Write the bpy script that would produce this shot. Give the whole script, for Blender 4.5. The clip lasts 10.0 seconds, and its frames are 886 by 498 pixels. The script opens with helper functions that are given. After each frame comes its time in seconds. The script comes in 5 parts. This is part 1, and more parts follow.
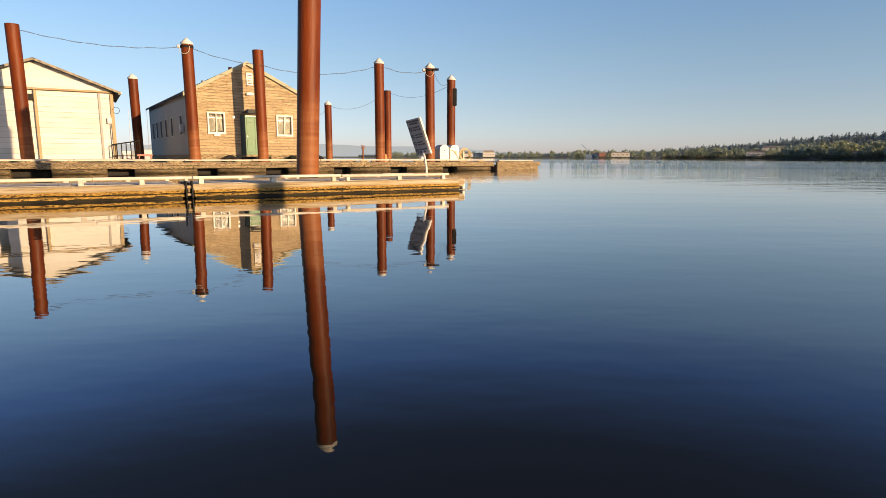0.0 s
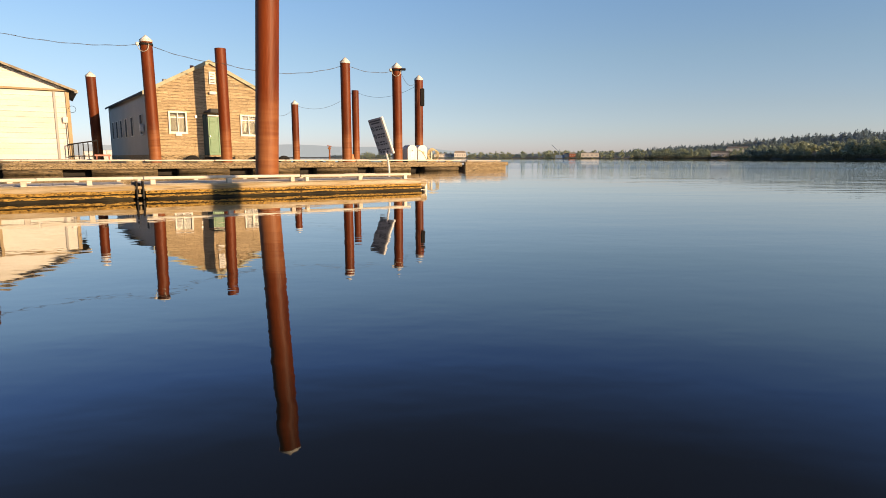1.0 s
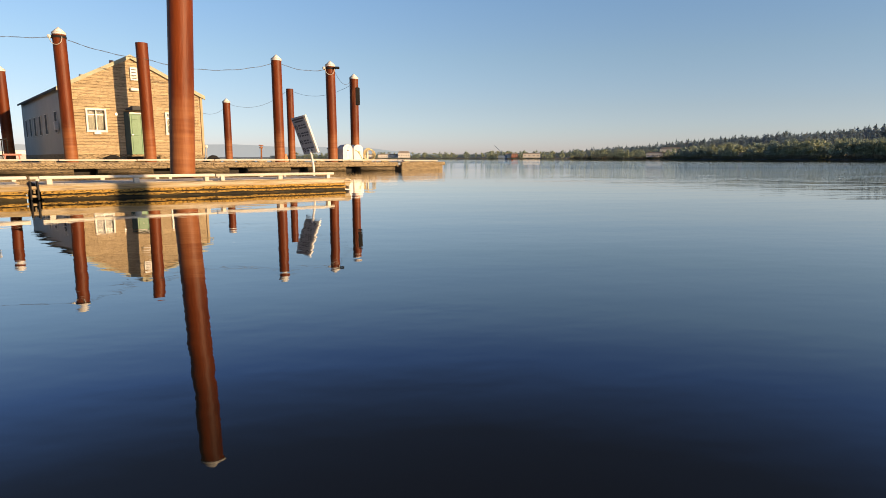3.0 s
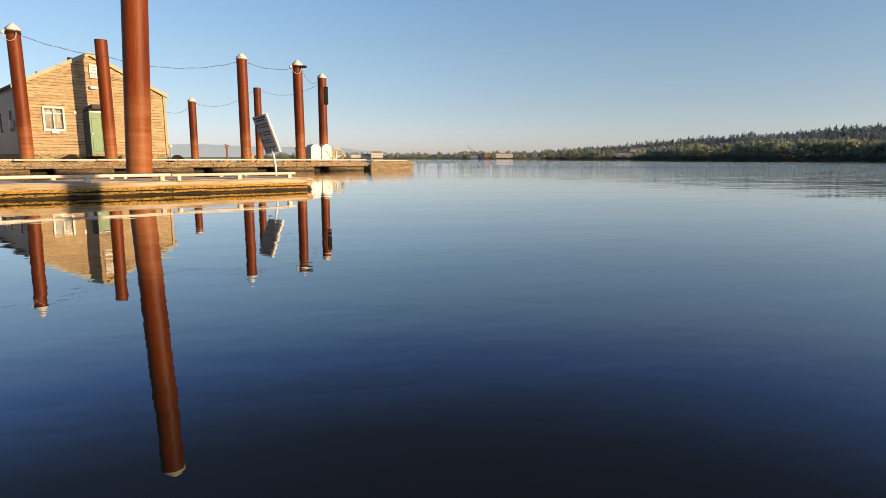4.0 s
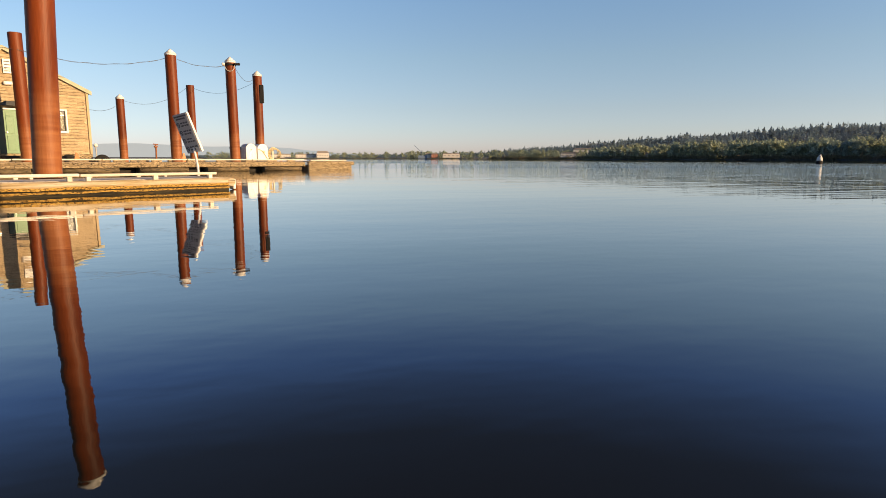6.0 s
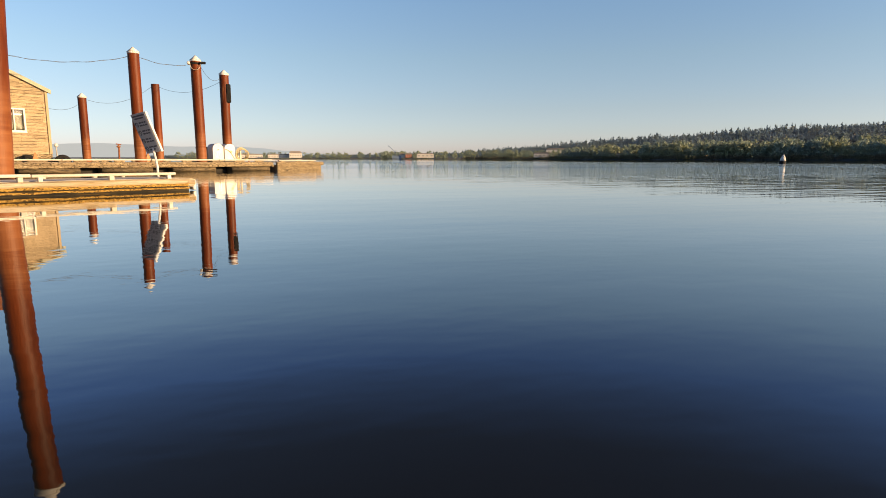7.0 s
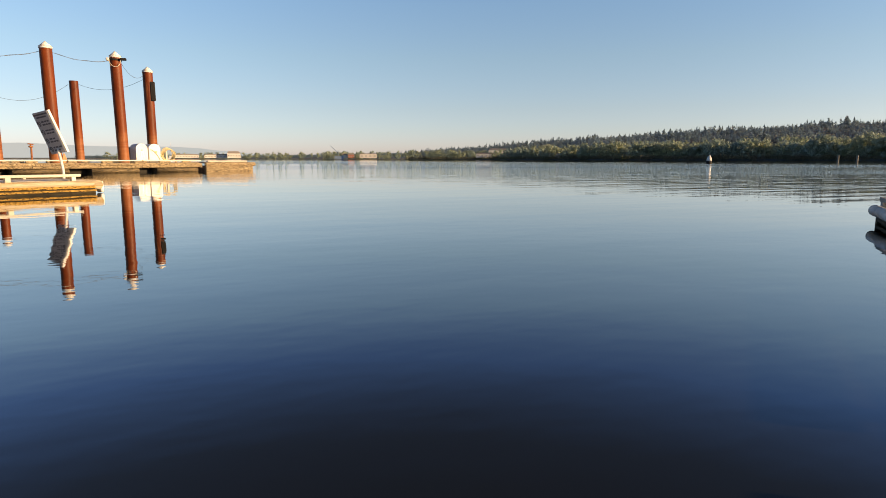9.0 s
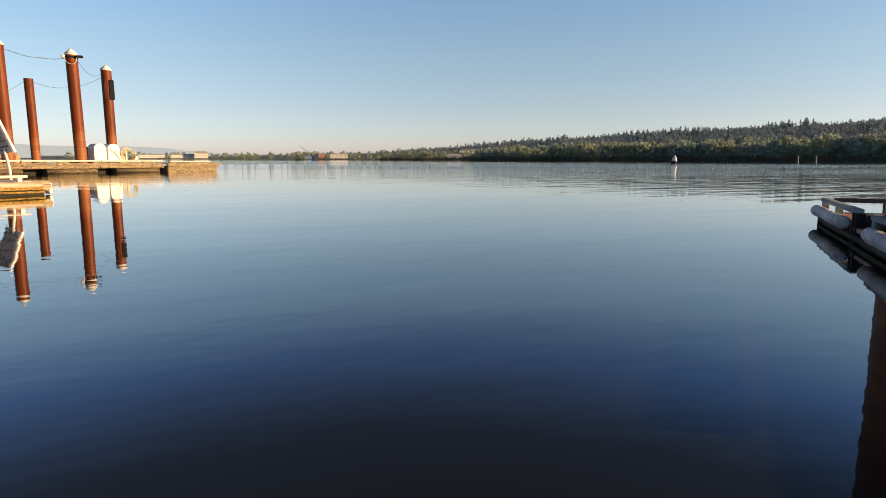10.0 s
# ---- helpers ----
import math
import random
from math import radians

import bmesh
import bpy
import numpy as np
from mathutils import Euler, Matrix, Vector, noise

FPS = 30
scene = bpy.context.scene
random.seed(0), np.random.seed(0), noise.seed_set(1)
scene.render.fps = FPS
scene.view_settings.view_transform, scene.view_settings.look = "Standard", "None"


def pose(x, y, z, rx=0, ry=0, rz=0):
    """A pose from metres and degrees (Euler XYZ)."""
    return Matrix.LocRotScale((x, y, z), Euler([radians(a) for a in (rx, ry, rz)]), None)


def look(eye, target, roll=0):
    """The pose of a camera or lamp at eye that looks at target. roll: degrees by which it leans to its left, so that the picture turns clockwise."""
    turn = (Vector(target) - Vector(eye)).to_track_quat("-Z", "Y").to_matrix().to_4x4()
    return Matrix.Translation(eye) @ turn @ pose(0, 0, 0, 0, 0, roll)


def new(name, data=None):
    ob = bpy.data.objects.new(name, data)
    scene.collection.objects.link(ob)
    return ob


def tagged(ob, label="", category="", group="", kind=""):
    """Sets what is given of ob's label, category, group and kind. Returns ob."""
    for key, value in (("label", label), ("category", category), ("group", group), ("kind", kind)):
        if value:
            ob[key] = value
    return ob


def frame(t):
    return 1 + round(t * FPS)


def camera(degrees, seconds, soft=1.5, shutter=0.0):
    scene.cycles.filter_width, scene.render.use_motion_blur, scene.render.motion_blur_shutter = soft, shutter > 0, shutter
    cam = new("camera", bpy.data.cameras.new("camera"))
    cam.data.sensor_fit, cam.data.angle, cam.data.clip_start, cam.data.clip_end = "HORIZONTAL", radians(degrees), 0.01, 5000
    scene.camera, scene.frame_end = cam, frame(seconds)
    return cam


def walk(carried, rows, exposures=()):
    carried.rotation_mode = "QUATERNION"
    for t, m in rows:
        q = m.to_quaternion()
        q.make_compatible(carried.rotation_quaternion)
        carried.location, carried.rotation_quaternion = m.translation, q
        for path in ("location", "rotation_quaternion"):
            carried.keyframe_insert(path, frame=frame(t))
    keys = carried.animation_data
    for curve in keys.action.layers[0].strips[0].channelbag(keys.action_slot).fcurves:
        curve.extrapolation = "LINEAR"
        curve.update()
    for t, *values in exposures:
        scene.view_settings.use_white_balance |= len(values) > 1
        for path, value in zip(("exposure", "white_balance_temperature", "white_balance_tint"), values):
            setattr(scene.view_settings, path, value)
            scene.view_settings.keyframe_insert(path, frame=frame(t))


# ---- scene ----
cam = camera(73.63, 10.0, soft=0.5)
PATH = [
    (0, pose(0.000, 0.000, 0.573, 81.21, -0.07, 0.00)),
    (0.5, pose(0.087, 0.034, 0.569, 81.25, -0.05, -1.52)),
    (1, pose(0.175, 0.066, 0.563, 81.26, -0.06, -2.71)),
    (1.5, pose(0.261, 0.092, 0.556, 81.25, -0.08, -4.13)),
    (2, pose(0.347, 0.111, 0.550, 81.29, -0.07, -5.44)),
    (2.5, pose(0.435, 0.123, 0.544, 81.30, -0.08, -6.77)),
    (4, pose(0.702, 0.128, 0.531, 81.30, -0.07, -10.62)),
    (4.5, pose(0.791, 0.120, 0.528, 81.30, -0.08, -11.93)),
    (5, pose(0.878, 0.100, 0.527, 81.29, -0.08, -13.12)),
    (5.5, pose(0.965, 0.070, 0.527, 81.31, -0.09, -14.42)),
    (7, pose(1.224, -0.046, 0.527, 81.33, -0.09, -18.12)),
    (7.5, pose(1.311, -0.084, 0.528, 81.36, -0.05, -19.47)),
    (8, pose(1.398, -0.121, 0.529, 81.32, -0.08, -20.65)),
    (8.5, pose(1.483, -0.155, 0.531, 81.33, -0.09, -22.17)),
    (9, pose(1.570, -0.184, 0.537, 81.36, -0.06, -23.52)),
    (9.5, pose(1.656, -0.205, 0.541, 81.35, -0.06, -24.81)),
    (10, pose(1.742, -0.221, 0.544, 81.38, -0.07, -26.25)),
]
walk(cam, PATH, exposures=((0.0, 1.20, 8000, 15), (5.0, 1.26, 8250, 15), (10.0, 1.40, 8650, 15)))

# ---- sun, sky, exposure ----
SUN_EL, SUN_AZ = 12.0, 128.0          # degrees; azimuth clockwise from +y
sky_world = bpy.data.worlds.new("evening_sky")
scene.world = sky_world
sky_world.use_nodes = True
wn = sky_world.node_tree.nodes
sky = wn.new("ShaderNodeTexSky")
sky.sky_type = "NISHITA"
sky.sun_disc = False
sky.sun_elevation, sky.sun_rotation = radians(SUN_EL), radians(SUN_AZ)
sky.air_density, sky.dust_density, sky.ozone_density = 0.70, 0.50, 3.3
wn["Background"].inputs["Strength"].default_value = 0.135


def evening_haze():
    """Warm grey haze low on the horizon, deepening to clear blue overhead; follows elevation alone."""
    l = sky_world.node_tree.links
    co = wn.new("ShaderNodeTexCoord")
    sep = wn.new("ShaderNodeSeparateXYZ")
    ramp = wn.new("ShaderNodeValToRGB")
    mul = wn.new("ShaderNodeMix")
    mul.data_type, mul.blend_type, mul.inputs["Factor"].default_value = "RGBA", "MULTIPLY", 1.0
    l.new(co.outputs["Generated"], sep.inputs[0])
    l.new(sep.outputs["Z"], ramp.inputs[0])
    stops = ((0.0, (0.63, 0.525, 0.64)), (0.045, (0.64, 0.555, 0.57)), (0.08, (0.665, 0.57, 0.54)), (0.16, (0.705, 0.66, 0.59)),
             (0.24, (0.70, 0.73, 0.695)), (0.33, (0.37, 0.53, 0.73)), (0.44, (0.21, 0.245, 0.285)), (1.0, (0.20, 0.235, 0.28)))
    el = ramp.color_ramp.elements
    while len(el) < len(stops):
        el.new(0.5)
    for e, (at_z, c) in zip(el, stops):
        e.position, e.color = at_z, (*c, 1)
    l.new(sky.outputs[0], mul.inputs["A"])
    l.new(ramp.outputs[0], mul.inputs["B"])
    l.new(mul.outputs["Result"], wn["Background"].inputs["Color"])


evening_haze()
sun_data = bpy.data.lights.new("sun", "SUN")
sun_data.energy, sun_data.angle, sun_data.color = 2.65, radians(0.5), (1.0, 0.755, 0.48)
sun = new("sun", sun_data)
el, az = radians(SUN_EL), radians(SUN_AZ)
TO_SUN = Vector((math.sin(az) * math.cos(el), math.cos(az) * math.cos(el), math.sin(el)))
sun.matrix_world = look(TO_SUN * 60, (0, 0, 0))


# ---- materials ----
def mat(name, color, rough=0.6, metal=0.0, color2=None, scale=3.0, grain=40.0, bump=0.15, stretch=(1, 1, 1),
        amount=0.5, per_piece=0.0, third=None, third_scale=1.0, third_at=0.6):
    """A surface with tone variation at two scales, fine relief and, if asked, tone by piece."""
    m = bpy.data.materials.new(name)
    m.use_nodes = True
    nt = m.node_tree
    n, l = nt.nodes, nt.links
    b = n["Principled BSDF"]
    b.inputs["Roughness"].default_value, b.inputs["Metallic"].default_value = rough, metal
    co = n.new("ShaderNodeTexCoord")
    mp = n.new("ShaderNodeMapping")
    mp.inputs["Scale"].default_value = stretch
    info = n.new("ShaderNodeObjectInfo")
    off = n.new("ShaderNodeVectorMath")
    off.operation = "ADD"
    sc = n.new("ShaderNodeMath")
    sc.operation, sc.inputs[1].default_value = "MULTIPLY", 37.0
    l.new(info.outputs["Random"], sc.inputs[0])
    l.new(co.outputs["Object"], off.inputs[0])
    l.new(sc.outputs[0], off.inputs[1])
    l.new(off.outputs[0], mp.inputs["Vector"])
    big = n.new("ShaderNodeTexNoise")
    big.inputs["Scale"].default_value, big.inputs["Detail"].default_value = scale, 6
    fine = n.new("ShaderNodeTexNoise")
    fine.inputs["Scale"].default_value, fine.inputs["Detail"].default_value = grain, 4
    l.new(mp.outputs[0], big.inputs["Vector"])
    l.new(mp.outputs[0], fine.inputs["Vector"])
    mix = n.new("ShaderNodeMix")
    mix.data_type = "RGBA"
    mix.inputs["A"].default_value = (*color, 1)
    c2 = color2 or tuple(c * 0.6 for c in color)
    mix.inputs["B"].default_value = (*c2, 1)
    ramp = n.new("ShaderNodeMapRange")
    ramp.inputs["From Min"].default_value, ramp.inputs["From Max"].default_value = 0.35, 0.65
    ramp.inputs["To Max"].default_value = amount
    l.new(big.outputs[0], ramp.inputs["Value"])
    l.new(ramp.outputs[0], mix.inputs["Factor"])
    out = mix.outputs["Result"]
    if third:
        spots = n.new("ShaderNodeTexNoise")
        spots.inputs["Scale"].default_value, spots.inputs["Detail"].default_value = third_scale, 8
        l.new(mp.outputs[0], spots.inputs["Vector"])
        r3 = n.new("ShaderNodeMapRange")
        r3.inputs["From Min"].default_value, r3.inputs["From Max"].default_value = third_at - 0.03, third_at + 0.12
        l.new(spots.outputs[0], r3.inputs["Value"])
        m3 = n.new("ShaderNodeMix")
        m3.data_type = "RGBA"
        m3.inputs["B"].default_value = (*third, 1)
        l.new(r3.outputs[0], m3.inputs["Factor"])
        l.new(out, m3.inputs["A"])
        out = m3.outputs["Result"]
    tone = n.new("ShaderNodeHueSaturation")
    v = n.new("ShaderNodeMapRange")
    v.inputs["To Min"].default_value, v.inputs["To Max"].default_value = 0.78, 1.22
    l.new(fine.outputs[0], v.inputs["Value"])
    val = v.outputs[0]
    if per_piece:
        pr = n.new("ShaderNodeMapRange")
        pr.inputs["To Min"].default_value, pr.inputs["To Max"].default_value = 1 - per_piece, 1 + per_piece
        l.new(info.outputs["Random"], pr.inputs["Value"])
        mu = n.new("ShaderNodeMath")
        mu.operation = "MULTIPLY"
        l.new(val, mu.inputs[0])
        l.new(pr.outputs[0], mu.inputs[1])
        val = mu.outputs[0]
    l.new(val, tone.inputs["Value"])
    l.new(out, tone.inputs["Color"])
    l.new(tone.outputs[0], b.inputs["Base Color"])
    if bump:
        bp = n.new("ShaderNodeBump")
        bp.inputs["Strength"].default_value, bp.inputs["Distance"].default_value = bump, 0.02
        l.new(fine.outputs[0], bp.inputs["Height"])
        l.new(bp.outputs[0], b.inputs["Normal"])
    return m


RUST = mat("rusted_steel", (0.200, 0.039, 0.005), 0.52, 0.0, (0.100, 0.018, 0.003), 3.4, 30, 0.26, (1, 1, 0.16), 1.0,
           third=(0.30, 0.11, 0.04), third_scale=3.4, third_at=0.68)


def scoured(m):
    """Adds pale tide rings to the rust, strongest near the water, with a ragged upper edge."""
    n, l = m.node_tree.nodes, m.node_tree.links
    b = n["Principled BSDF"]
    was = b.inputs["Base Color"].links[0].from_socket
    co = n.new("ShaderNodeTexCoord")
    sep = n.new("ShaderNodeSeparateXYZ")
    l.new(co.outputs["Object"], sep.inputs[0])
    mp = n.new("ShaderNodeMapping")
    mp.inputs["Scale"].default_value = (0.5, 0.5, 5.0)
    l.new(co.outputs["Object"], mp.inputs["Vector"])
    rings = n.new("ShaderNodeTexNoise")
    rings.inputs["Scale"].default_value, rings.inputs["Detail"].default_value = 1.3, 5
    l.new(mp.outputs[0], rings.inputs["Vector"])
    rag = n.new("ShaderNodeTexNoise")
    rag.inputs["Scale"].default_value, rag.inputs["Detail"].default_value = 3.0, 4
    l.new(co.outputs["Object"], rag.inputs["Vector"])
    z = n.new("ShaderNodeMath")
    z.operation, z.inputs[1].default_value = "MULTIPLY_ADD", 0.9
    l.new(rag.outputs[0], z.inputs[0])
    l.new(sep.outputs["Z"], z.inputs[2])
    low = n.new("ShaderNodeMapRange")
    low.inputs["From Min"].default_value, low.inputs["From Max"].default_value = 2.35, 1.45
    l.new(z.outputs[0], low.inputs["Value"])
    band = n.new("ShaderNodeMapRange")
    band.inputs["From Min"].default_value, band.inputs["From Max"].default_value = 0.24, 0.62
    l.new(rings.outputs[0], band.inputs["Value"])
    mul = n.new("ShaderNodeMath")
    mul.operation = "MULTIPLY"
    l.new(low.outputs[0], mul.inputs[0])
    l.new(band.outputs[0], mul.inputs[1])
    mix = n.new("ShaderNodeMix")
    mix.data_type = "RGBA"
    mix.inputs["B"].default_value = (0.33, 0.122, 0.046, 1)
    l.new(mul.outputs[0], mix.inputs["Factor"])
    l.new(was, mix.inputs["A"])
    l.new(mix.outputs["Result"], b.inputs["Base Color"])
    return m


RUST = scoured(RUST)
RUST.node_tree.nodes["Principled BSDF"].inputs["Specular IOR Level"].default_value = 0.28
CAP = mat("white_plastic", (0.80, 0.79, 0.76), 0.45, 0, (0.62, 0.60, 0.55), 4, 30, 0.05)
BLACK = mat("black_rubber", (0.008, 0.008, 0.009), 0.9, 0, (0.016, 0.016, 0.016), 6, 40, 0.15)
WIRE = mat("weathered_cable", (0.06, 0.055, 0.05), 0.6, 0, (0.16, 0.15, 0.13), 30, 80, 0.0)
PALE_WIRE = mat("pale_cable", (0.62, 0.58, 0.50), 0.5, 0, (0.45, 0.42, 0.36), 10, 50, 0.0)
WOOD_PALE = mat("bleached_rail_timber", (0.76, 0.72, 0.63), 0.7, 0, (0.56, 0.51, 0.43), 2.5, 30, 0.35, (0.35, 3, 3), 0.8, 0.12)
WOOD_DECK = mat("weathered_deck_timber", (0.36, 0.29, 0.21), 0.75, 0, (0.20, 0.15, 0.11), 3, 30, 0.35, (0.5, 4, 4), 0.8, 0.18)
WOOD_BEAM = mat("weathered_beam_timber", (0.54, 0.42, 0.255), 0.75, 0, (0.31, 0.225, 0.125), 9, 46, 1.0, (0.5, 2.2, 3), 1.0, 0.16,
                third=(0.05, 0.036, 0.022), third_scale=26, third_at=0.50)
LOG = mat("bleached_edge_log", (0.66, 0.57, 0.43), 0.7, 0, (0.46, 0.34, 0.18), 3.4, 40, 0.8, (0.3, 3, 8), 1.0, 0.08,
          third=(0.16, 0.10, 0.05), third_scale=7.0, third_at=0.62)
ALGAE = mat("golden_algae", (0.80, 0.50, 0.13), 0.65, 0, (0.46, 0.26, 0.06), 12.0, 80, 0.9, (1.6, 3, 5), 1.0, 0.1,
            third=(0.035, 0.02, 0.008), third_scale=18.0, third_at=0.525)
LOG_WET = mat("wet_mossy_log", (0.055, 0.043, 0.018), 0.5, 0, (0.012, 0.011, 0.007), 4.0, 34, 1.0, (0.4, 3, 8), 1.0, 0.1,
              third=(0.26, 0.15, 0.03), third_scale=5.0, third_at=0.61)
FLOAT_WOOD = mat("stained_float_timber", (0.24, 0.175, 0.095), 0.6, 0, (0.10, 0.075, 0.04), 5, 30, 0.9, (0.6, 2, 4), 1.0, 0.15,
                 third=(0.03, 0.024, 0.015), third_scale=14, third_at=0.52)
DARK = mat("dark_parts_and_gap_shade", (0.015, 0.013, 0.011), 0.8, 0, (0.025, 0.02, 0.016), 4, 30, 0.2)
SHINGLE = mat("weathered_cedar_board", (0.66, 0.515, 0.33), 0.8, 0, (0.48, 0.36, 0.22), 5.0, 44, 0.9, (0.5, 2, 7), 1.0, 0.13,
              third=(0.13, 0.085, 0.045), third_scale=13, third_at=0.57)
BOARD_GAP = mat("dark_board_backing", (0.06, 0.04, 0.02), 0.9, 0, (0.03, 0.02, 0.01), 3, 20, 0)
WHITE_BOARD = mat("cream_painted_board", (0.80, 0.79, 0.75), 0.55, 0, (0.70, 0.67, 0.60), 1.2, 24, 0.15, (0.5, 1, 3), 0.8, 0.06)
WHITE_TRIM = mat("white_painted_trim", (0.82, 0.80, 0.75), 0.5, 0, (0.70, 0.68, 0.62), 3, 30, 0.08)
GREEN_TRIM = mat("faded_green_trim", (0.42, 0.41, 0.29), 0.6, 0, (0.30, 0.29, 0.20), 3, 30, 0.1)
TAN_TRIM = mat("tan_painted_trim", (0.46, 0.35, 0.20), 0.6, 0, (0.33, 0.24, 0.14), 3, 30, 0.15)
GREY_WALL = mat("grey_painted_panel", (0.43, 0.42, 0.40), 0.6, 0, (0.36, 0.35, 0.33), 1.2, 30, 0.1, (1, 1, 1), 0.7)
ROOF_EDGE = mat("weathered_roof_edge", (0.40, 0.35, 0.27), 0.8, 0, (0.20, 0.17, 0.13), 8, 40, 0.5, (1, 1, 1), 1.0)
BLUE_BOARD = mat("blue_grey_board", (0.45, 0.50, 0.54), 0.6, 0, (0.36, 0.40, 0.44), 2, 26, 0.1, (0.5, 1, 3), 0.7, 0.05)
# opaque panes; the unlit room's dark is put into their colour
DARK_PANE = mat("unlit_room_pane", (0.02, 0.022, 0.025), 0.7, 0, (0.03, 0.03, 0.03), 2, 10, 0)
ROOF = mat("dark_roofing", (0.05, 0.055, 0.06), 0.8, 0, (0.09, 0.09, 0.09), 3, 40, 0.4)
GREEN_DOOR = mat("green_painted_door", (0.085, 0.23, 0.12), 0.45, 0, (0.065, 0.18, 0.09), 3, 30, 0.1)
DARK_GREEN = mat("dark_green_paint", (0.02, 0.055, 0.045), 0.45, 0, (0.015, 0.04, 0.03), 3, 30, 0.1)
BLIND = mat("grey_brown_blind", (0.11, 0.10, 0.09), 0.7, 0, (0.075, 0.07, 0.062), 5, 40, 0.1)
# flat window backing, with the room's dimness put into its colour
DARK_ROOM = mat("dim_interior", (0.10, 0.09, 0.08), 0.9, 0, (0.06, 0.055, 0.05), 2, 20, 0)
SIGN_FACE = mat("grey_sign_panel", (0.58, 0.57, 0.55), 0.5, 0, (0.46, 0.45, 0.43), 4, 30, 0.03)
SIGN_INK = mat("sign_ink", (0.10, 0.10, 0.11), 0.6, 0, (0.16, 0.15, 0.15), 9, 40, 0)
SIGN_RED = mat("sign_red", (0.35, 0.05, 0.04), 0.6, 0, (0.28, 0.06, 0.05), 9, 40, 0)
SIGN_GREEN = mat("sign_green", (0.06, 0.26, 0.10), 0.6, 0, (0.08, 0.2, 0.1), 9, 40, 0)
YELLOW = mat("yellow_hose", (0.60, 0.49, 0.27), 0.5, 0, (0.5, 0.40, 0.2), 6, 40, 0.05)
ORANGE = mat("orange_plastic", (0.60, 0.20, 0.06), 0.5, 0, (0.5, 0.16, 0.05), 6, 40, 0.05)
PINK = mat("faded_red_paint", (0.55, 0.22, 0.16), 0.6, 0, (0.45, 0.18, 0.14), 6, 40, 0.05)
METAL = mat("galvanised_metal", (0.42, 0.42, 0.42), 0.4, 0.8, (0.3, 0.3, 0.3), 6, 40, 0.1)
RAIL_BLUE = mat("grey_blue_rail_timber", (0.30, 0.34, 0.34), 0.85, 0, (0.17, 0.19, 0.19), 4, 30, 0.3, (0.5, 3, 3), 0.8, 0.1)
# darker copy of the rail timber, with the backlit end's shade painted in
RAIL_SHADED = mat("backlit_rail_timber", (0.075, 0.08, 0.08), 0.85, 0, (0.04, 0.042, 0.045), 4, 30, 0.3, (3, 0.5, 3), 0.8, 0.1)
DECK_RED = mat("red_brown_deck_board", (0.42, 0.20, 0.10), 0.65, 0, (0.30, 0.14, 0.07), 3, 30, 0.3, (0.5, 3, 3), 0.8, 0.12)
FOAM = mat("weathered_white_fender", (0.62, 0.60, 0.58), 0.6, 0, (0.40, 0.38, 0.36), 4, 30, 0.4, (1, 1, 1), 0.9,
           third=(0.2, 0.18, 0.16), third_scale=6, third_at=0.64)
SLIME = mat("dark_wet_planking", (0.030, 0.026, 0.016), 0.85, 0, (0.07, 0.052, 0.025), 3, 24, 0.6, (0.6, 2, 4), 0.9)
GREY_POST = mat("pale_weathered_post", (0.20, 0.19, 0.17), 0.85, 0, (0.13, 0.12, 0.11), 2, 20, 0.2)
# broadleaf and conifer base colours are lifted pale: distance haze painted in
LEAF_HAZED = mat("hazed_broadleaf_foliage", (0.29, 0.39, 0.34), 0.6, 0, (0.39, 0.43, 0.26), 0.05, 0.6, 0, (1, 1, 1), 1.0)
RIDGE_HAZED = mat("hazed_ridge_foliage", (0.24, 0.355, 0.43), 0.6, 0, (0.25, 0.36, 0.41), 0.03, 0.5, 0, (1, 1, 1), 1.0)
SCRUB = mat("dry_scrub", (0.15, 0.15, 0.07), 0.8, 0, (0.20, 0.15, 0.09), 0.06, 0.6, 0, (1, 1, 1), 1.0)


def let_light_through(m, share, own, up):
    """Leaves pass part of the light that falls on them."""
    n, l = m.node_tree.nodes, m.node_tree.links
    b, o = n["Principled BSDF"], n["Material Output"]
    thin = n.new("ShaderNodeBsdfTranslucent")
    mix = n.new("ShaderNodeMixShader")
    mix.inputs[0].default_value = share
    b.inputs["Specular IOR Level"].default_value = 1.0      # raised sheen catches the sky, brightening leaves in place of haze
    # normals bent upward for even, low-contrast shading that stands in for haze
    geo = n.new("ShaderNodeNewGeometry")
    soft = n.new("ShaderNodeVectorMath")
    soft.operation, soft.inputs[1].default_value, soft.inputs[2].default_value = "MULTIPLY_ADD", (own, own, own), (0.0, 0.0, up)
    unit = n.new("ShaderNodeVectorMath")
    unit.operation = "NORMALIZE"
    l.new(geo.outputs["Normal"], soft.inputs[0])
    l.new(soft.outputs[0], unit.inputs[0])
    l.new(unit.outputs[0], b.inputs["Normal"])
    l.new(unit.outputs[0], thin.inputs["Normal"])
    l.new(b.inputs["Base Color"].links[0].from_socket, thin.inputs["Color"])
    l.new(b.outputs[0], mix.inputs[1])
    l.new(thin.outputs[0], mix.inputs[2])
    l.new(mix.outputs[0], o.inputs["Surface"])


let_light_through(LEAF_HAZED, 0.45, 0.7, 0.35)
let_light_through(SCRUB, 0.45, 0.7, 0.35)
let_light_through(RIDGE_HAZED, 0.45, 0.4, 0.6)
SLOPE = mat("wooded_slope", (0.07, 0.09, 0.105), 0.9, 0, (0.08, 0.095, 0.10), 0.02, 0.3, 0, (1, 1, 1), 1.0)
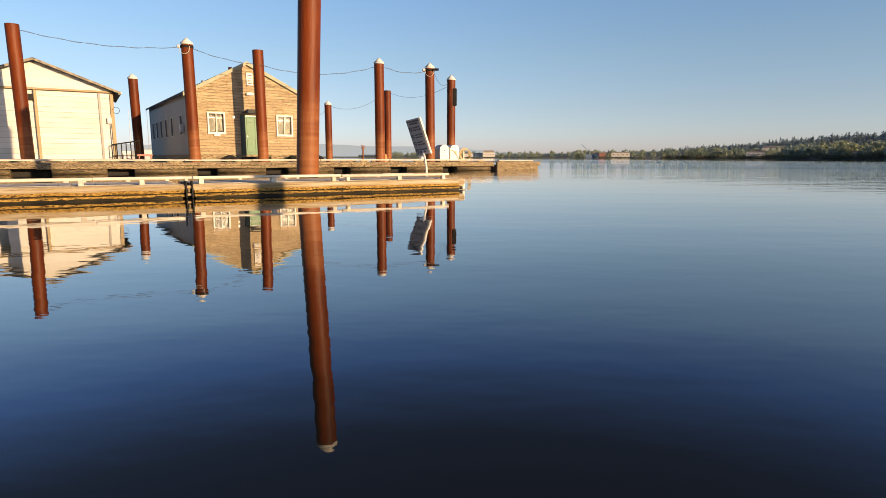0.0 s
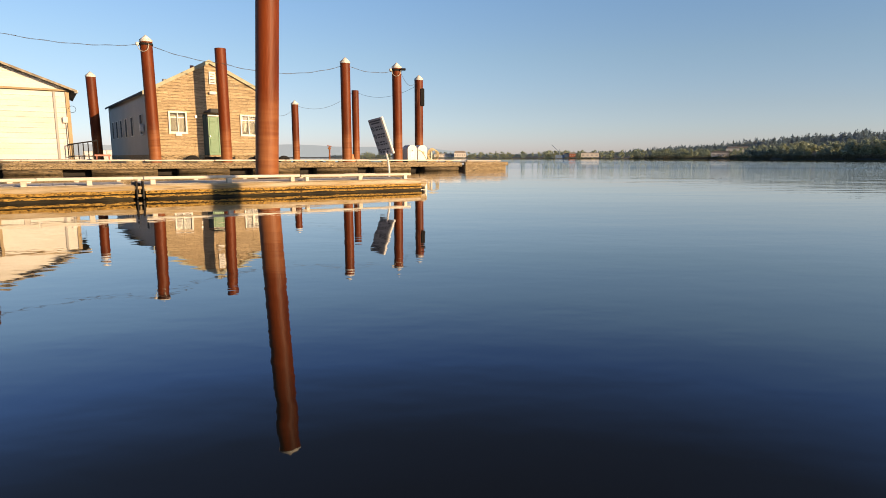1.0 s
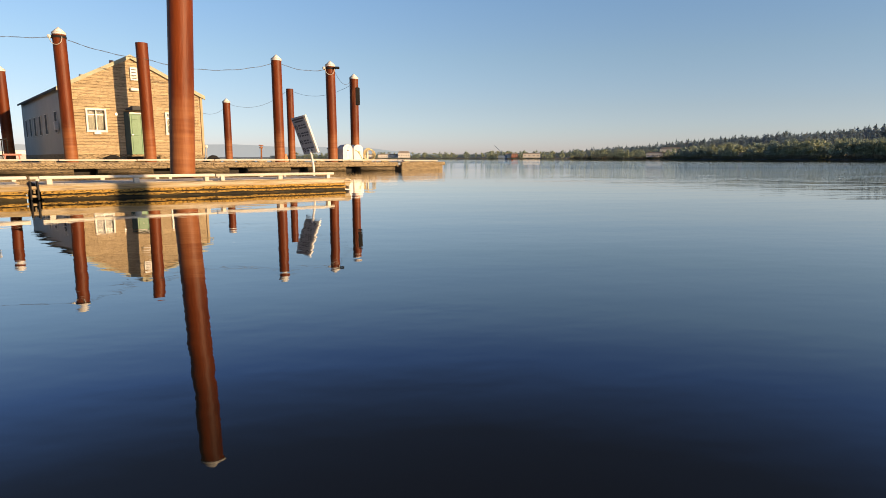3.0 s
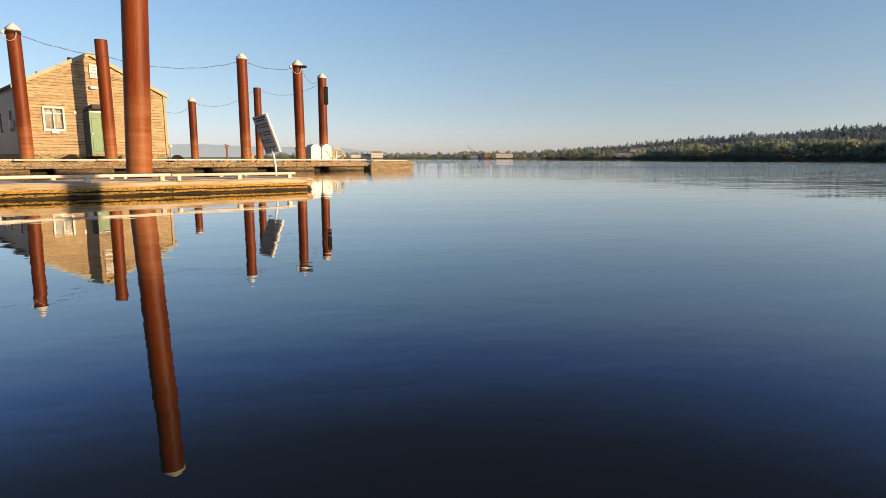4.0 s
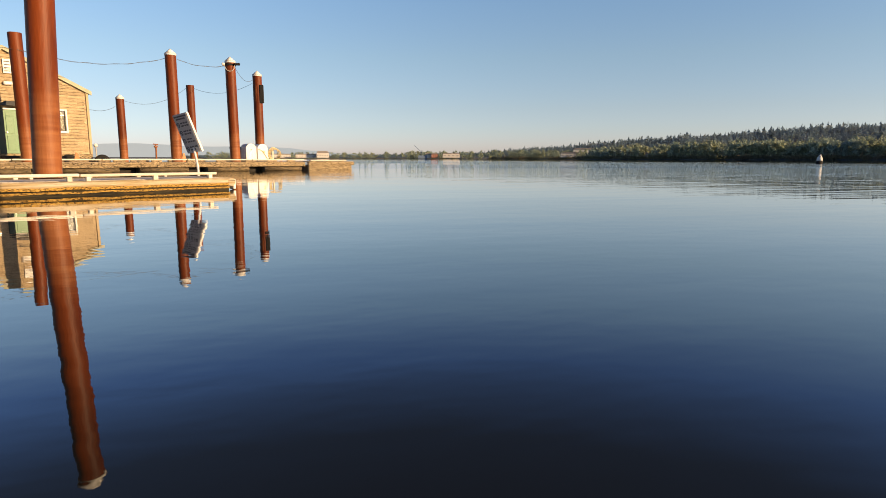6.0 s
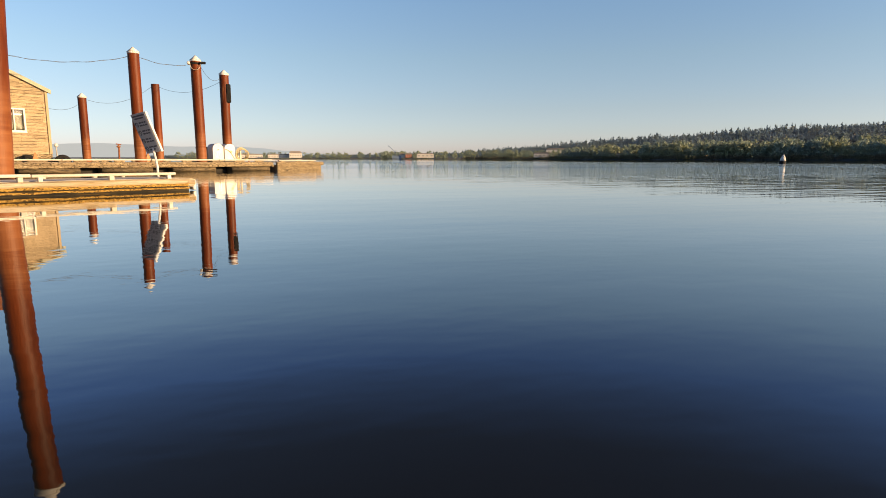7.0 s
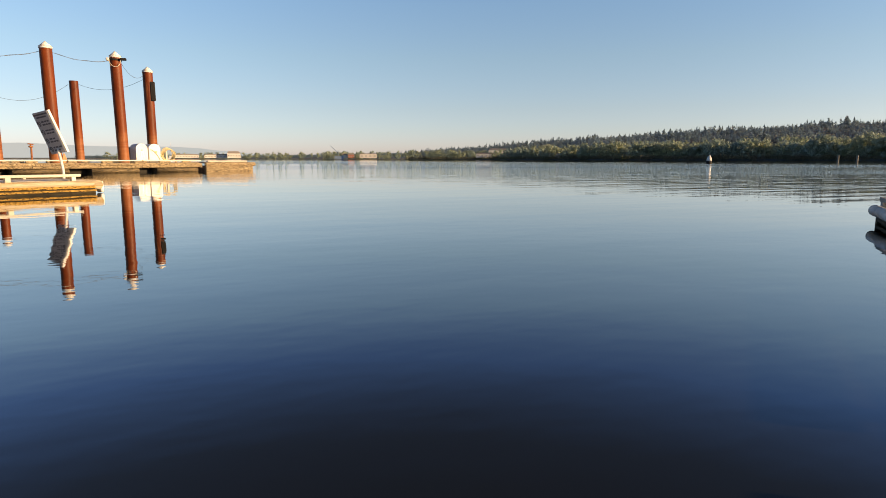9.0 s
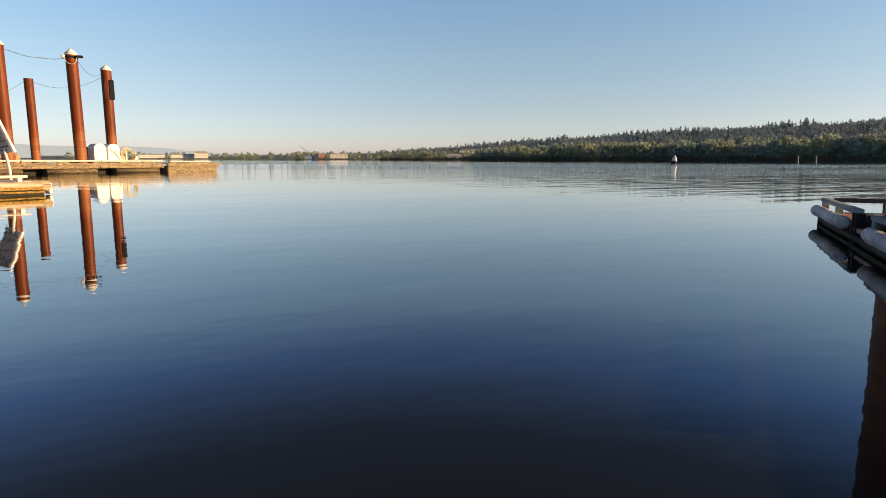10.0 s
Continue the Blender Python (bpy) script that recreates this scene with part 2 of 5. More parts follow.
BEACH = mat("dry_grass_bank", (0.30, 0.25, 0.14), 0.9, 0, (0.12, 0.13, 0.05), 0.05, 0.6, 0, (1, 1, 1), 1.0)
FAR_WALL = mat("pale_shed_wall", (0.72, 0.68, 0.62), 0.6, 0, (0.6, 0.56, 0.5), 0.1, 1.0, 0)
FAR_RED = mat("red_shed_wall", (0.45, 0.16, 0.10), 0.6, 0, (0.35, 0.13, 0.09), 0.1, 1.0, 0)
FAR_BLUE = mat("blue_steel", (0.16, 0.24, 0.36), 0.6, 0, (0.12, 0.18, 0.28), 0.1, 1.0, 0)
FAR_ROOF = mat("shed_roof", (0.30, 0.27, 0.25), 0.7, 0, (0.24, 0.2, 0.18), 0.1, 1.0, 0)


def glass_mat():
    m = bpy.data.materials.new("window_glass")
    m.use_nodes = True
    b = m.node_tree.nodes["Principled BSDF"]
    b.inputs["Base Color"].default_value = (0.9, 0.95, 0.93, 1)
    b.inputs["Roughness"].default_value = 0.03
    b.inputs["Transmission Weight"].default_value = 1.0
    b.inputs["IOR"].default_value = 1.45
    return m


GLASS = glass_mat()


def water_mat():
    m = bpy.data.materials.new("river_water")
    m.use_nodes = True
    n, l = m.node_tree.nodes, m.node_tree.links
    b = n["Principled BSDF"]
    b.inputs["Base Color"].default_value = (0.0100, 0.0102, 0.0064, 1)
    b.inputs["Roughness"].default_value = 0.015
    b.inputs["IOR"].default_value = 1.34
    b.inputs["Coat Weight"].default_value, b.inputs["Coat Roughness"].default_value, b.inputs["Coat IOR"].default_value = 0.6, 0.015, 1.34
    geo = n.new("ShaderNodeNewGeometry")

    def waves(scale, stretch, turn, detail):
        mp = n.new("ShaderNodeMapping")
        mp.inputs["Scale"].default_value = stretch
        mp.inputs["Rotation"].default_value = (0, 0, radians(turn))
        t = n.new("ShaderNodeTexNoise")
        t.inputs["Scale"].default_value, t.inputs["Detail"].default_value = scale, detail
        l.new(geo.outputs["Position"], mp.inputs["Vector"])
        l.new(mp.outputs[0], t.inputs["Vector"])
        return t.outputs[0]

    def bump(height, strength, distance, under=None, factor=None):
        bp = n.new("ShaderNodeBump")
        bp.inputs["Strength"].default_value, bp.inputs["Distance"].default_value = strength, distance
        l.new(height, bp.inputs["Height"])
        if under:
            l.new(under, bp.inputs["Normal"])
        if factor:
            l.new(factor, bp.inputs["Strength"])
        return bp.outputs[0]

    swell = waves(0.55, (0.5, 1.3, 1), -20, 2)
    ripple = waves(5.0, (0.6, 1.0, 1), 25, 2)
    n1 = bump(swell, 1.0, 0.0055)
    n2 = bump(ripple, 1.0, 0.0009, n1)
    crinkle = waves(15.0, (0.5, 1.0, 1), 12, 2)
    n2 = bump(crinkle, 1.0, 0.00018, n2)
    # wind patches: broken water well out on the river
    near_patch = waves(0.16, (0.10, 1.0, 1), -36, 4)
    far_patch = waves(0.035, (0.12, 1.0, 1), -36, 3)
    both = n.new("ShaderNodeMix")
    both.inputs["Factor"].default_value = 0.45
    l.new(near_patch, both.inputs["A"])
    l.new(far_patch, both.inputs["B"])
    patch = both.outputs["Result"]
    pr = n.new("ShaderNodeMapRange")
    pr.inputs["From Min"].default_value, pr.inputs["From Max"].default_value = 0.47, 0.56
    l.new(patch, pr.inputs["Value"])
    # the breeze reaches the open river, not the sheltered water between the docks nor under the far bank
    out = n.new("ShaderNodeVectorMath")
    out.operation, out.inputs[1].default_value = "DOT_PRODUCT", (0.87, 0.50, 0.0)
    l.new(geo.outputs["Position"], out.inputs[0])
    reach = n.new("ShaderNodeMapRange")
    reach.inputs["From Min"].default_value, reach.inputs["From Max"].default_value = 7.0, 32.0
    l.new(out.outputs["Value"], reach.inputs["Value"])
    lee = n.new("ShaderNodeMapRange")
    lee.inputs["From Min"].default_value, lee.inputs["From Max"].default_value = 55.0, 125.0
    lee.inputs["To Min"].default_value, lee.inputs["To Max"].default_value = 1.0, 0.03
    l.new(out.outputs["Value"], lee.inputs["Value"])
    far = n.new("ShaderNodeMath")
    far.operation = "MULTIPLY"
    l.new(reach.outputs[0], far.inputs[0])
    l.new(lee.outputs[0], far.inputs[1])
    base = n.new("ShaderNodeMath")
    base.operation, base.inputs[1].default_value, base.inputs[2].default_value = "MULTIPLY_ADD", 0.65, 0.35
    l.new(pr.outputs[0], base.inputs[0])
    mul = n.new("ShaderNodeMath")
    mul.operation = "MULTIPLY"
    l.new(base.outputs[0], mul.inputs[0])
    l.new(far.outputs[0], mul.inputs[1])
    chop = waves(1.5, (0.3, 1.4, 1), -36, 4)
    n3 = bump(chop, 1.0, 0.12, n2, mul.outputs[0])
    l.new(n3, b.inputs["Normal"])
    l.new(n3, b.inputs["Coat Normal"])
    return m


WATER = water_mat()


# ---- mesh helpers ----
def box(bm, cx, cy, cz, sx, sy, sz, bevel=0.0, turn=None):
    m = Matrix.Translation((cx, cy, cz)) @ (turn or Matrix.Identity(4)) @ Matrix.Diagonal((sx, sy, sz, 1))
    vs = bmesh.ops.create_cube(bm, size=1.0, matrix=m)["verts"]
    if bevel:
        es = list({e for v in vs for e in v.link_edges})
        bmesh.ops.bevel(bm, geom=es, offset=bevel, segments=1, affect="EDGES")
    return bm


def rod(bm, p0, p1, r0, r1=None, seg=12, cap=True):
    p0, p1 = Vector(p0), Vector(p1)
    d = p1 - p0
    m = Matrix.Translation((p0 + p1) / 2) @ d.to_track_quat("Z", "Y").to_matrix().to_4x4()
    bmesh.ops.create_cone(bm, cap_ends=cap, segments=seg, radius1=r0, radius2=r0 if r1 is None else r1,
                          depth=d.length, matrix=m)
    return bm


def tube(bm, pts, r, seg=6):
    pts = [Vector(p) for p in pts]
    rings = []
    for i, p in enumerate(pts):
        d = (pts[min(i + 1, len(pts) - 1)] - pts[max(i - 1, 0)]).normalized()
        q = d.to_track_quat("Z", "Y")
        rings.append([bm.verts.new(p + q @ Vector((r * math.cos(a * math.tau / seg), r * math.sin(a * math.tau / seg), 0)))
                      for a in range(seg)])
    for a, b in zip(rings, rings[1:]):
        for k in range(seg):
            bm.faces.new((a[k], a[(k + 1) % seg], b[(k + 1) % seg], b[k]))
    bm.faces.new(rings[0][::-1])
    bm.faces.new(rings[-1])
    return bm


def ring(bm, centre, radius, r, normal=(0, 1, 0), n=28, turns=1.0, seg=6):
    q = Vector(normal).to_track_quat("Z", "Y")
    k = int(n * turns) + 1
    pts = [Vector(centre) + q @ Vector((radius * math.cos(i * math.tau / n), radius * math.sin(i * math.tau / n),
                                        0.012 * i / n)) for i in range(k)]
    return tube(bm, pts, r, seg)


def prism(bm, outline, y0, y1):
    """An upright slab: outline of (x, z), from y0 to y1."""
    a = [bm.verts.new((x, y0, z)) for x, z in outline]
    b = [bm.verts.new((x, y1, z)) for x, z in outline]
    bm.faces.new(a)
    bm.faces.new(b[::-1])
    for i in range(len(a)):
        j = (i + 1) % len(a)
        bm.faces.new((a[j], a[i], b[i], b[j]))
    return bm


def finish(bm, name, material, smooth=False):
    bmesh.ops.recalc_face_normals(bm, faces=bm.faces)
    me = bpy.data.meshes.new(name)
    bm.to_mesh(me)
    bm.free()
    me.materials.append(material)
    if smooth:
        for p in me.polygons:
            p.use_smooth = len(p.vertices) == 4
    return me


def part(name, bm, material, parent=None, label="", smooth=False):
    me = bm if isinstance(bm, bpy.types.Mesh) else finish(bm, name, material, smooth)
    ob = new(name, me)
    if parent:
        ob.parent = parent
    if label:
        ob["label"] = label
    return ob


def thing(name, m, label, category, group="", kind=""):
    ob = new(name)
    ob.empty_display_size = 0.2
    ob.matrix_world = m
    return tagged(ob, label, category, group, kind)


def B():
    return bmesh.new()


def at(px, py, pz=0.0, turn=0.0):
    return pose(px, py, pz, 0, 0, turn)


# ---- plan ----
FAR_TURN, NEAR_TURN, HOUSE_TURN = 27.0, 31.0, 31.0
FAR_AT = at(4.9, 28.47, 0, FAR_TURN)        # outer front corner of the far dock, x along it, y to its back
NEAR_AT = at(0.288, 10.66, 0, NEAR_TURN) @ Matrix.Diagonal((0.97, 0.97, 1.07, 1))     # outer front corner of the near dock


def on_far(u, v, z=0.0):
    return FAR_AT @ Vector((u, v, z))


# ---- water and distance ----
def flat_sheet(name, half, z, material):
    bm = B()
    vs = [bm.verts.new((x, y, z)) for x, y in ((-half, -half), (half, -half), (half, half), (-half, half))]
    bm.faces.new(vs)
    return part(name, bm, material)


tagged(flat_sheet("water", 4800, 0.0, WATER), "calm dark blue river water with faint ripples", "water", kind="structure")


def polar(deg, d):
    a = radians(deg)
    return d * math.sin(a), d * math.cos(a)


def lerp(x, pts):
    for (x0, y0), (x1, y1) in zip(pts, pts[1:]):
        if x <= x1:
            return y0 + (y1 - y0) * max(0.0, (x - x0)) / (x1 - x0)
    return pts[-1][1]


# height of the wooded ridge and distance of its shore by bearing from the docks
RIDGE = ((-20, 3), (5, 6), (12, 9), (22, 12), (30, 20), (38, 28), (46, 35), (52, 39), (58, 43), (64, 46), (110, 48))
SHORE = ((-20, 1500), (5, 1300), (14, 1000), (22, 780), (30, 560), (40, 480), (70, 450), (110, 420))


def land():
    bm = B()
    rows = []
    for i in range(131):
        b = -20 + i
        d0, hgt = lerp(b, SHORE), lerp(b, RIDGE)
        row = []
        for f, k in ((-0.01, -0.05), (0.0, 0.025), (0.05, 0.06), (0.25, 0.10), (0.55, 0.55), (0.9, 1.0), (1.4, 1.1), (2.2, 0.9)):
            d = d0 * (1 + f)
            x, y = polar(b, d)
            z = hgt * k * (1 + 0.15 * noise.noise(Vector((x / 120, y / 120, 3))))
            row.append(bm.verts.new((x, y, z if f >= 0 else -1.0)))
        rows.append(row)
    for a, c in zip(rows, rows[1:]):
        for k in range(len(a) - 1):
            bm.faces.new((a[k], c[k], c[k + 1], a[k + 1]))
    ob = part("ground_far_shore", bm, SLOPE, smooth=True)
    return tagged(ob, "low wooded river bank rising to a long dark green ridge", "river bank", kind="structure")


land()


def rear_glow_block():
    """Unseen bank behind the landing, added to block low sky glow; closes the place round to the far shore."""
    bm = B()
    prev = None
    for i in range(91):
        b = 96 + i * 2.5
        row = []
        for d, z in ((140, -1), (146, 1.5), (170, 9 + 3 * noise.noise(Vector((b * 0.1, 0, 2)))), (230, 20 + 6 * noise.noise(Vector((b * 0.13, 3, 2)))), (600, 26)):
            row.append(bm.verts.new((*polar(b, d * lerp(b, ((96, 2.6), (130, 1.0), (290, 1.0), (322, 6.0)))), z)))
        if prev:
            for k in range(len(row) - 1):
                bm.faces.new((prev[k], row[k], row[k + 1], prev[k + 1]))
        prev = row
    return tagged(part("ground_near_shore", bm, SLOPE, smooth=True), "unseen low dark green bank added behind the landing to block sky glow", "river bank", kind="structure")


rear_glow_block()


def beach():
    bm = B()
    prev = None
    for i in range(100):
        b = -18 + i * 1.2
        d0 = lerp(b, SHORE)
        w = 0.004 + 0.006 * abs(noise.noise(Vector((b * 0.23, 0, 7))))
        pts = [bm.verts.new((*polar(b, d0 * (1 - 0.006)), -0.3)), bm.verts.new((*polar(b, d0 * (1 + w)), 0.4 + 90 * w)),
               bm.verts.new((*polar(b, d0 * (1 + w + 0.01)), 0.2))]
        if prev:
            for k in range(2):
                bm.faces.new((prev[k], pts[k], pts[k + 1], prev[k + 1]))
        prev = pts
    return tagged(part("ground_beach", bm, BEACH, smooth=True), "thin strip of dry grass and sand at the waterline", "bank", kind="structure")


beach()


def woods(name, count, place, build, material, label, seed):
    rnd = random.Random(seed)
    verts, faces = [], []
    for _ in range(count):
        x, y, z, h = place(rnd)
        build(rnd, verts, faces, x, y, z, h)
    me = bpy.data.meshes.new(name)
    me.from_pydata(verts, [], faces)
    me.materials.append(material)
    return tagged(new(name, me), label, "trees", kind="stuff")


def lobe_shape():
    bm = B()
    bmesh.ops.create_icosphere(bm, subdivisions=1, radius=1.0)
    vs = [v.co.copy() for v in bm.verts]
    fs = [tuple(v.index for v in f.verts) for f in bm.faces]
    bm.free()
    return vs, fs


LOBE_V, LOBE_F = lobe_shape()


def broadleaf(rnd, verts, faces, x, y, z, h):
    """Trunk, a few dark inner lobes and a crown of many small leaf sprays with an uneven outline."""
    w = h * rnd.uniform(0.32, 0.50)
    k = len(verts)
    for dx, dy in ((-0.2, 0), (0.1, 0.17), (0.1, -0.17)):
        verts.append((x + dx * 1.4, y + dy * 1.4, z - 1))
    verts.append((x, y, z + h * 0.4))
    faces.extend(((k, k + 1, k + 3), (k + 1, k + 2, k + 3), (k + 2, k, k + 3)))
    lobes = []
    for i in range(9):
        f = rnd.uniform(0.10, 0.86)
        spread = w * math.sin(math.pi * (0.18 + 0.72 * f)) * 0.75
        lobes.append((rnd.gauss(0, 0.5) * spread, rnd.gauss(0, 0.5) * spread, h * f, w * rnd.uniform(0.24, 0.44)))
    for lx, ly, lz, lr in lobes:
        k = len(verts)
        for v in LOBE_V:
            q = 0.60 * (1 + rnd.uniform(-0.3, 0.15))
            verts.append((x + lx + v.x * lr * q, y + ly + v.y * lr * q, max(z, z + lz + v.z * lr * q)))
        faces.extend((a + k, b + k, c + k) for a, b, c in LOBE_F)
    for _ in range(int(LEAVES * min(1.0, h / 9))):
        lx, ly, lz, lr = lobes[rnd.randrange(9)]
        v = Vector((rnd.gauss(0, 1), rnd.gauss(0, 1), rnd.gauss(0, 1))).normalized()
        c = Vector((x + lx, y + ly, z + lz)) + v * lr * rnd.uniform(0.62, 1.2)
        c.z = max(c.z, z + 0.2)
        q = (v + Vector((rnd.gauss(0, 0.7), rnd.gauss(0, 0.7), rnd.gauss(0, 0.7)))).normalized().to_track_quat("Z", "Y")
        s = h * rnd.uniform(0.018, 0.036)
        k = len(verts)
        for a in range(3):
            t = a * math.tau / 3 + rnd.uniform(-0.5, 0.5)
            verts.append(tuple(c + q @ Vector((s * 1.3 * math.cos(t), s * math.sin(t), 0))))
        faces.append((k, k + 1, k + 2))


def bare_slope_scrub(rnd, verts, faces, x, y, z, h):
    """A low rounded bush of leaf sprays."""
    for _ in range(40):
        v = Vector((rnd.gauss(0, 0.45) * h, rnd.gauss(0, 0.45) * h, abs(rnd.gauss(0.3, 0.3)) * h))
        q = Vector((rnd.gauss(0, 1), rnd.gauss(0, 1), rnd.gauss(0, 1))).normalized().to_track_quat("Z", "Y")
        s = h * rnd.uniform(0.10, 0.2)
        k = len(verts)
        for a in range(3):
            t = a * math.tau / 3 + rnd.uniform(-0.5, 0.5)
            verts.append(tuple(Vector((x, y, z)) + v + q @ Vector((s * math.cos(t), s * math.sin(t), 0))))
        faces.append((k, k + 1, k + 2))


LEAVES = 460


def conifer(rnd, verts, faces, x, y, z, h):
    """A stem with irregular sprays of drooping boughs, narrowing to a broken tip."""
    r = h * rnd.uniform(0.26, 0.44)
    lean = rnd.uniform(-0.03, 0.03) * h
    blunt = rnd.uniform(0.55, 1.0)
    k = len(verts)
    verts.extend(((x - 0.02 * h, y, z), (x + 0.02 * h, y, z), (x + lean, y, z + h)))
    faces.append((k, k + 1, k + 2))
    for i in range(40):
        f = rnd.random() ** 1.25
        zc = z + h * (0.06 + 0.90 * f)
        rr = (r * (1 - f) ** blunt + 0.012 * h) * rnd.uniform(0.55, 1.25)
        t = rnd.uniform(0, math.tau)
        ca, sa = math.cos(t), math.sin(t)
        sw = rr * rnd.uniform(0.6, 1.05) + 0.02 * h
        up, down = h * rnd.uniform(0.06, 0.14), h * rnd.uniform(0.0, 0.06)
        cx = x + lean * f
        k = len(verts)
        verts.extend(((cx - ca * 0.1 * rr, y - sa * 0.1 * rr, zc + up), (cx + ca * rr - sa * sw * 0.5, y + sa * rr + ca * sw * 0.5, zc - down * 0.6),
                      (cx + ca * rr * 1.1, y + sa * rr * 1.1, zc - down), (cx + ca * rr + sa * sw * 0.5, y + sa * rr - ca * sw * 0.5, zc - down * 0.5)))
        faces.extend(((k, k + 1, k + 2), (k, k + 2, k + 3)))


def shore_place(rnd):
    while True:
        b = rnd.uniform(-6, 78)
        if rnd.random() < (0.6 if b < 22 else 1.0):
            break
    d = lerp(b, SHORE) * (1.008 + abs(rnd.gauss(0, 0.06)))
    x, y = polar(b, d)
    h = lerp(b, ((-6, 13), (10, 13), (22, 11), (28, 9), (34, 12), (60, 15), (78, 16))) * rnd.uniform(0.65, 1.25)
    return x, y, 0.3, h


def ridge_place(rnd):
    b = rnd.uniform(-8, 80)
    f = rnd.uniform(0.3, 1.35)
    d = lerp(b, SHORE) * (1 + f)
    k = lerp(f, ((0.25, 0.10), (0.55, 0.55), (0.9, 1.0), (1.4, 1.1)))
    x, y = polar(b, d)
    return x, y, lerp(b, RIDGE) * k * 0.93, (5.0 + 7.0 * rnd.random() ** 2.0) * (0.75 if b < 20 else 1.0)


def crest_place(rnd):
    while True:
        b, f = rnd.uniform(-8, 80), rnd.uniform(0.45, 1.35)
        if rnd.random() < f - 0.05:
            break
    d = lerp(b, SHORE) * (1 + f)
    k = lerp(f, ((0.25, 0.10), (0.55, 0.55), (0.9, 1.0), (1.4, 1.1)))
    x, y = polar(b, d)
    clump = 0.5 + 1.1 * noise.noise(Vector((x / 60, y / 60, 8.0)))
    return x, y, lerp(b, RIDGE) * k * 0.82, (8.0 + 11.0 * min(1.0, max(0.0, clump)) * rnd.random() ** 1.2) * (0.75 if b < 20 else 1.0)


woods("riverside_trees", 950, shore_place, broadleaf, LEAF_HAZED, "grey-green and yellow-green broadleaf trees lining the far bank, paled for haze", 3)
woods("ridge_broadleaf_trees", 900, lambda r: (lambda q: (q[0], q[1], q[2], 4.5 + 5 * r.random()))(ridge_place(r)), broadleaf, RIDGE_HAZED,
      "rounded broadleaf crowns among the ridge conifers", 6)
woods("ridge_conifers", 11000, crest_place, conifer, RIDGE_HAZED, "dense conifers covering the far ridge, coloured pale blue for haze", 4)


def scrub_place(rnd):
    b = rnd.uniform(20, 78)
    x, y = polar(b, lerp(b, SHORE) * rnd.uniform(0.996, 1.008))
    return x, y, 0.3, rnd.uniform(1.2, 4.2)


woods("bank_scrub", 1000, scrub_place, bare_slope_scrub, SCRUB, "dry yellow-green bushes along the far waterline", 12)


def hills_backdrop():
    """Hazy hills on the horizon, far beyond the river; their haze is painted as emission."""
    m = bpy.data.materials.new("hills_with_haze_glow")
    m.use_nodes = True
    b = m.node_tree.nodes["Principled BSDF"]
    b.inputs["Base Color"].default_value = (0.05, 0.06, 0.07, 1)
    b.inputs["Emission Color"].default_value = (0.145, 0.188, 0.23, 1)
    b.inputs["Emission Strength"].default_value = HAZE_GLOW
    bm = B()
    prev = None
    for i in range(141):
        bear = -60 + i * 0.7
        x, y = polar(bear, 4300)
        h = lerp(bear, ((-60, 85), (-20, 96), (-11, 108), (-4, 92), (0, 80), (6, 44), (12, 26), (40, 20)))
        h = 0.84 * h + 14 * noise.noise(Vector((bear * 0.16, 1.5, 0))) + 6 * noise.noise(Vector((bear * 0.5, 4, 0)))
        pair = (bm.verts.new((x, y, -2)), bm.verts.new((x, y, max(h, 6))))
        if prev:
            bm.faces.new((prev[0], pair[0], pair[1], prev[1]))
        prev = pair
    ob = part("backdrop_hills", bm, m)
    return tagged(ob, "pale blue-grey hills on the horizon, hazed by a faint glow", "hills", kind="structure")


HAZE_GLOW = 0.9
hills_backdrop()


def shed(bearing, dist, w, d, h, wall, label, rise=0.25, windows=0):
    x, y = polar(bearing, dist)
    t = thing("riverside_building", at(x, y, 2.0, -bearing), label, "building")
    part("wall", box(B(), 0, 0, h / 2, w, d, h), wall, t)
    part("roof", prism(B(), ((-w * 0.52, h), (w * 0.52, h), (w * 0.4, h * (1 + rise)), (-w * 0.4, h * (1 + rise))), -d * 0.53, d * 0.53), FAR_ROOF, t)
    for i in range(windows):
        part("window", box(B(), w * ((i + 0.5) / windows - 0.5), -d / 2 - 0.1, h * 0.5, w / windows * 0.45, 0.3, h * 0.28), GREY_WALL, t)
    return t


# ---- far dock ----
def dock_planks(t, u0, u1, v0, v1, z, step, material, joint=0.012):
    me = finish(box(B(), 0, 0, 0, step - joint, v1 - v0, 0.04, 0.004), "plank", material)
    k = int((u1 - u0) / step)
    for i in range(k):
        ob = part("plank", me, material, t)
        ob.location = (u0 + (i + 0.5) * step, (v0 + v1) / 2, z - 0.02)


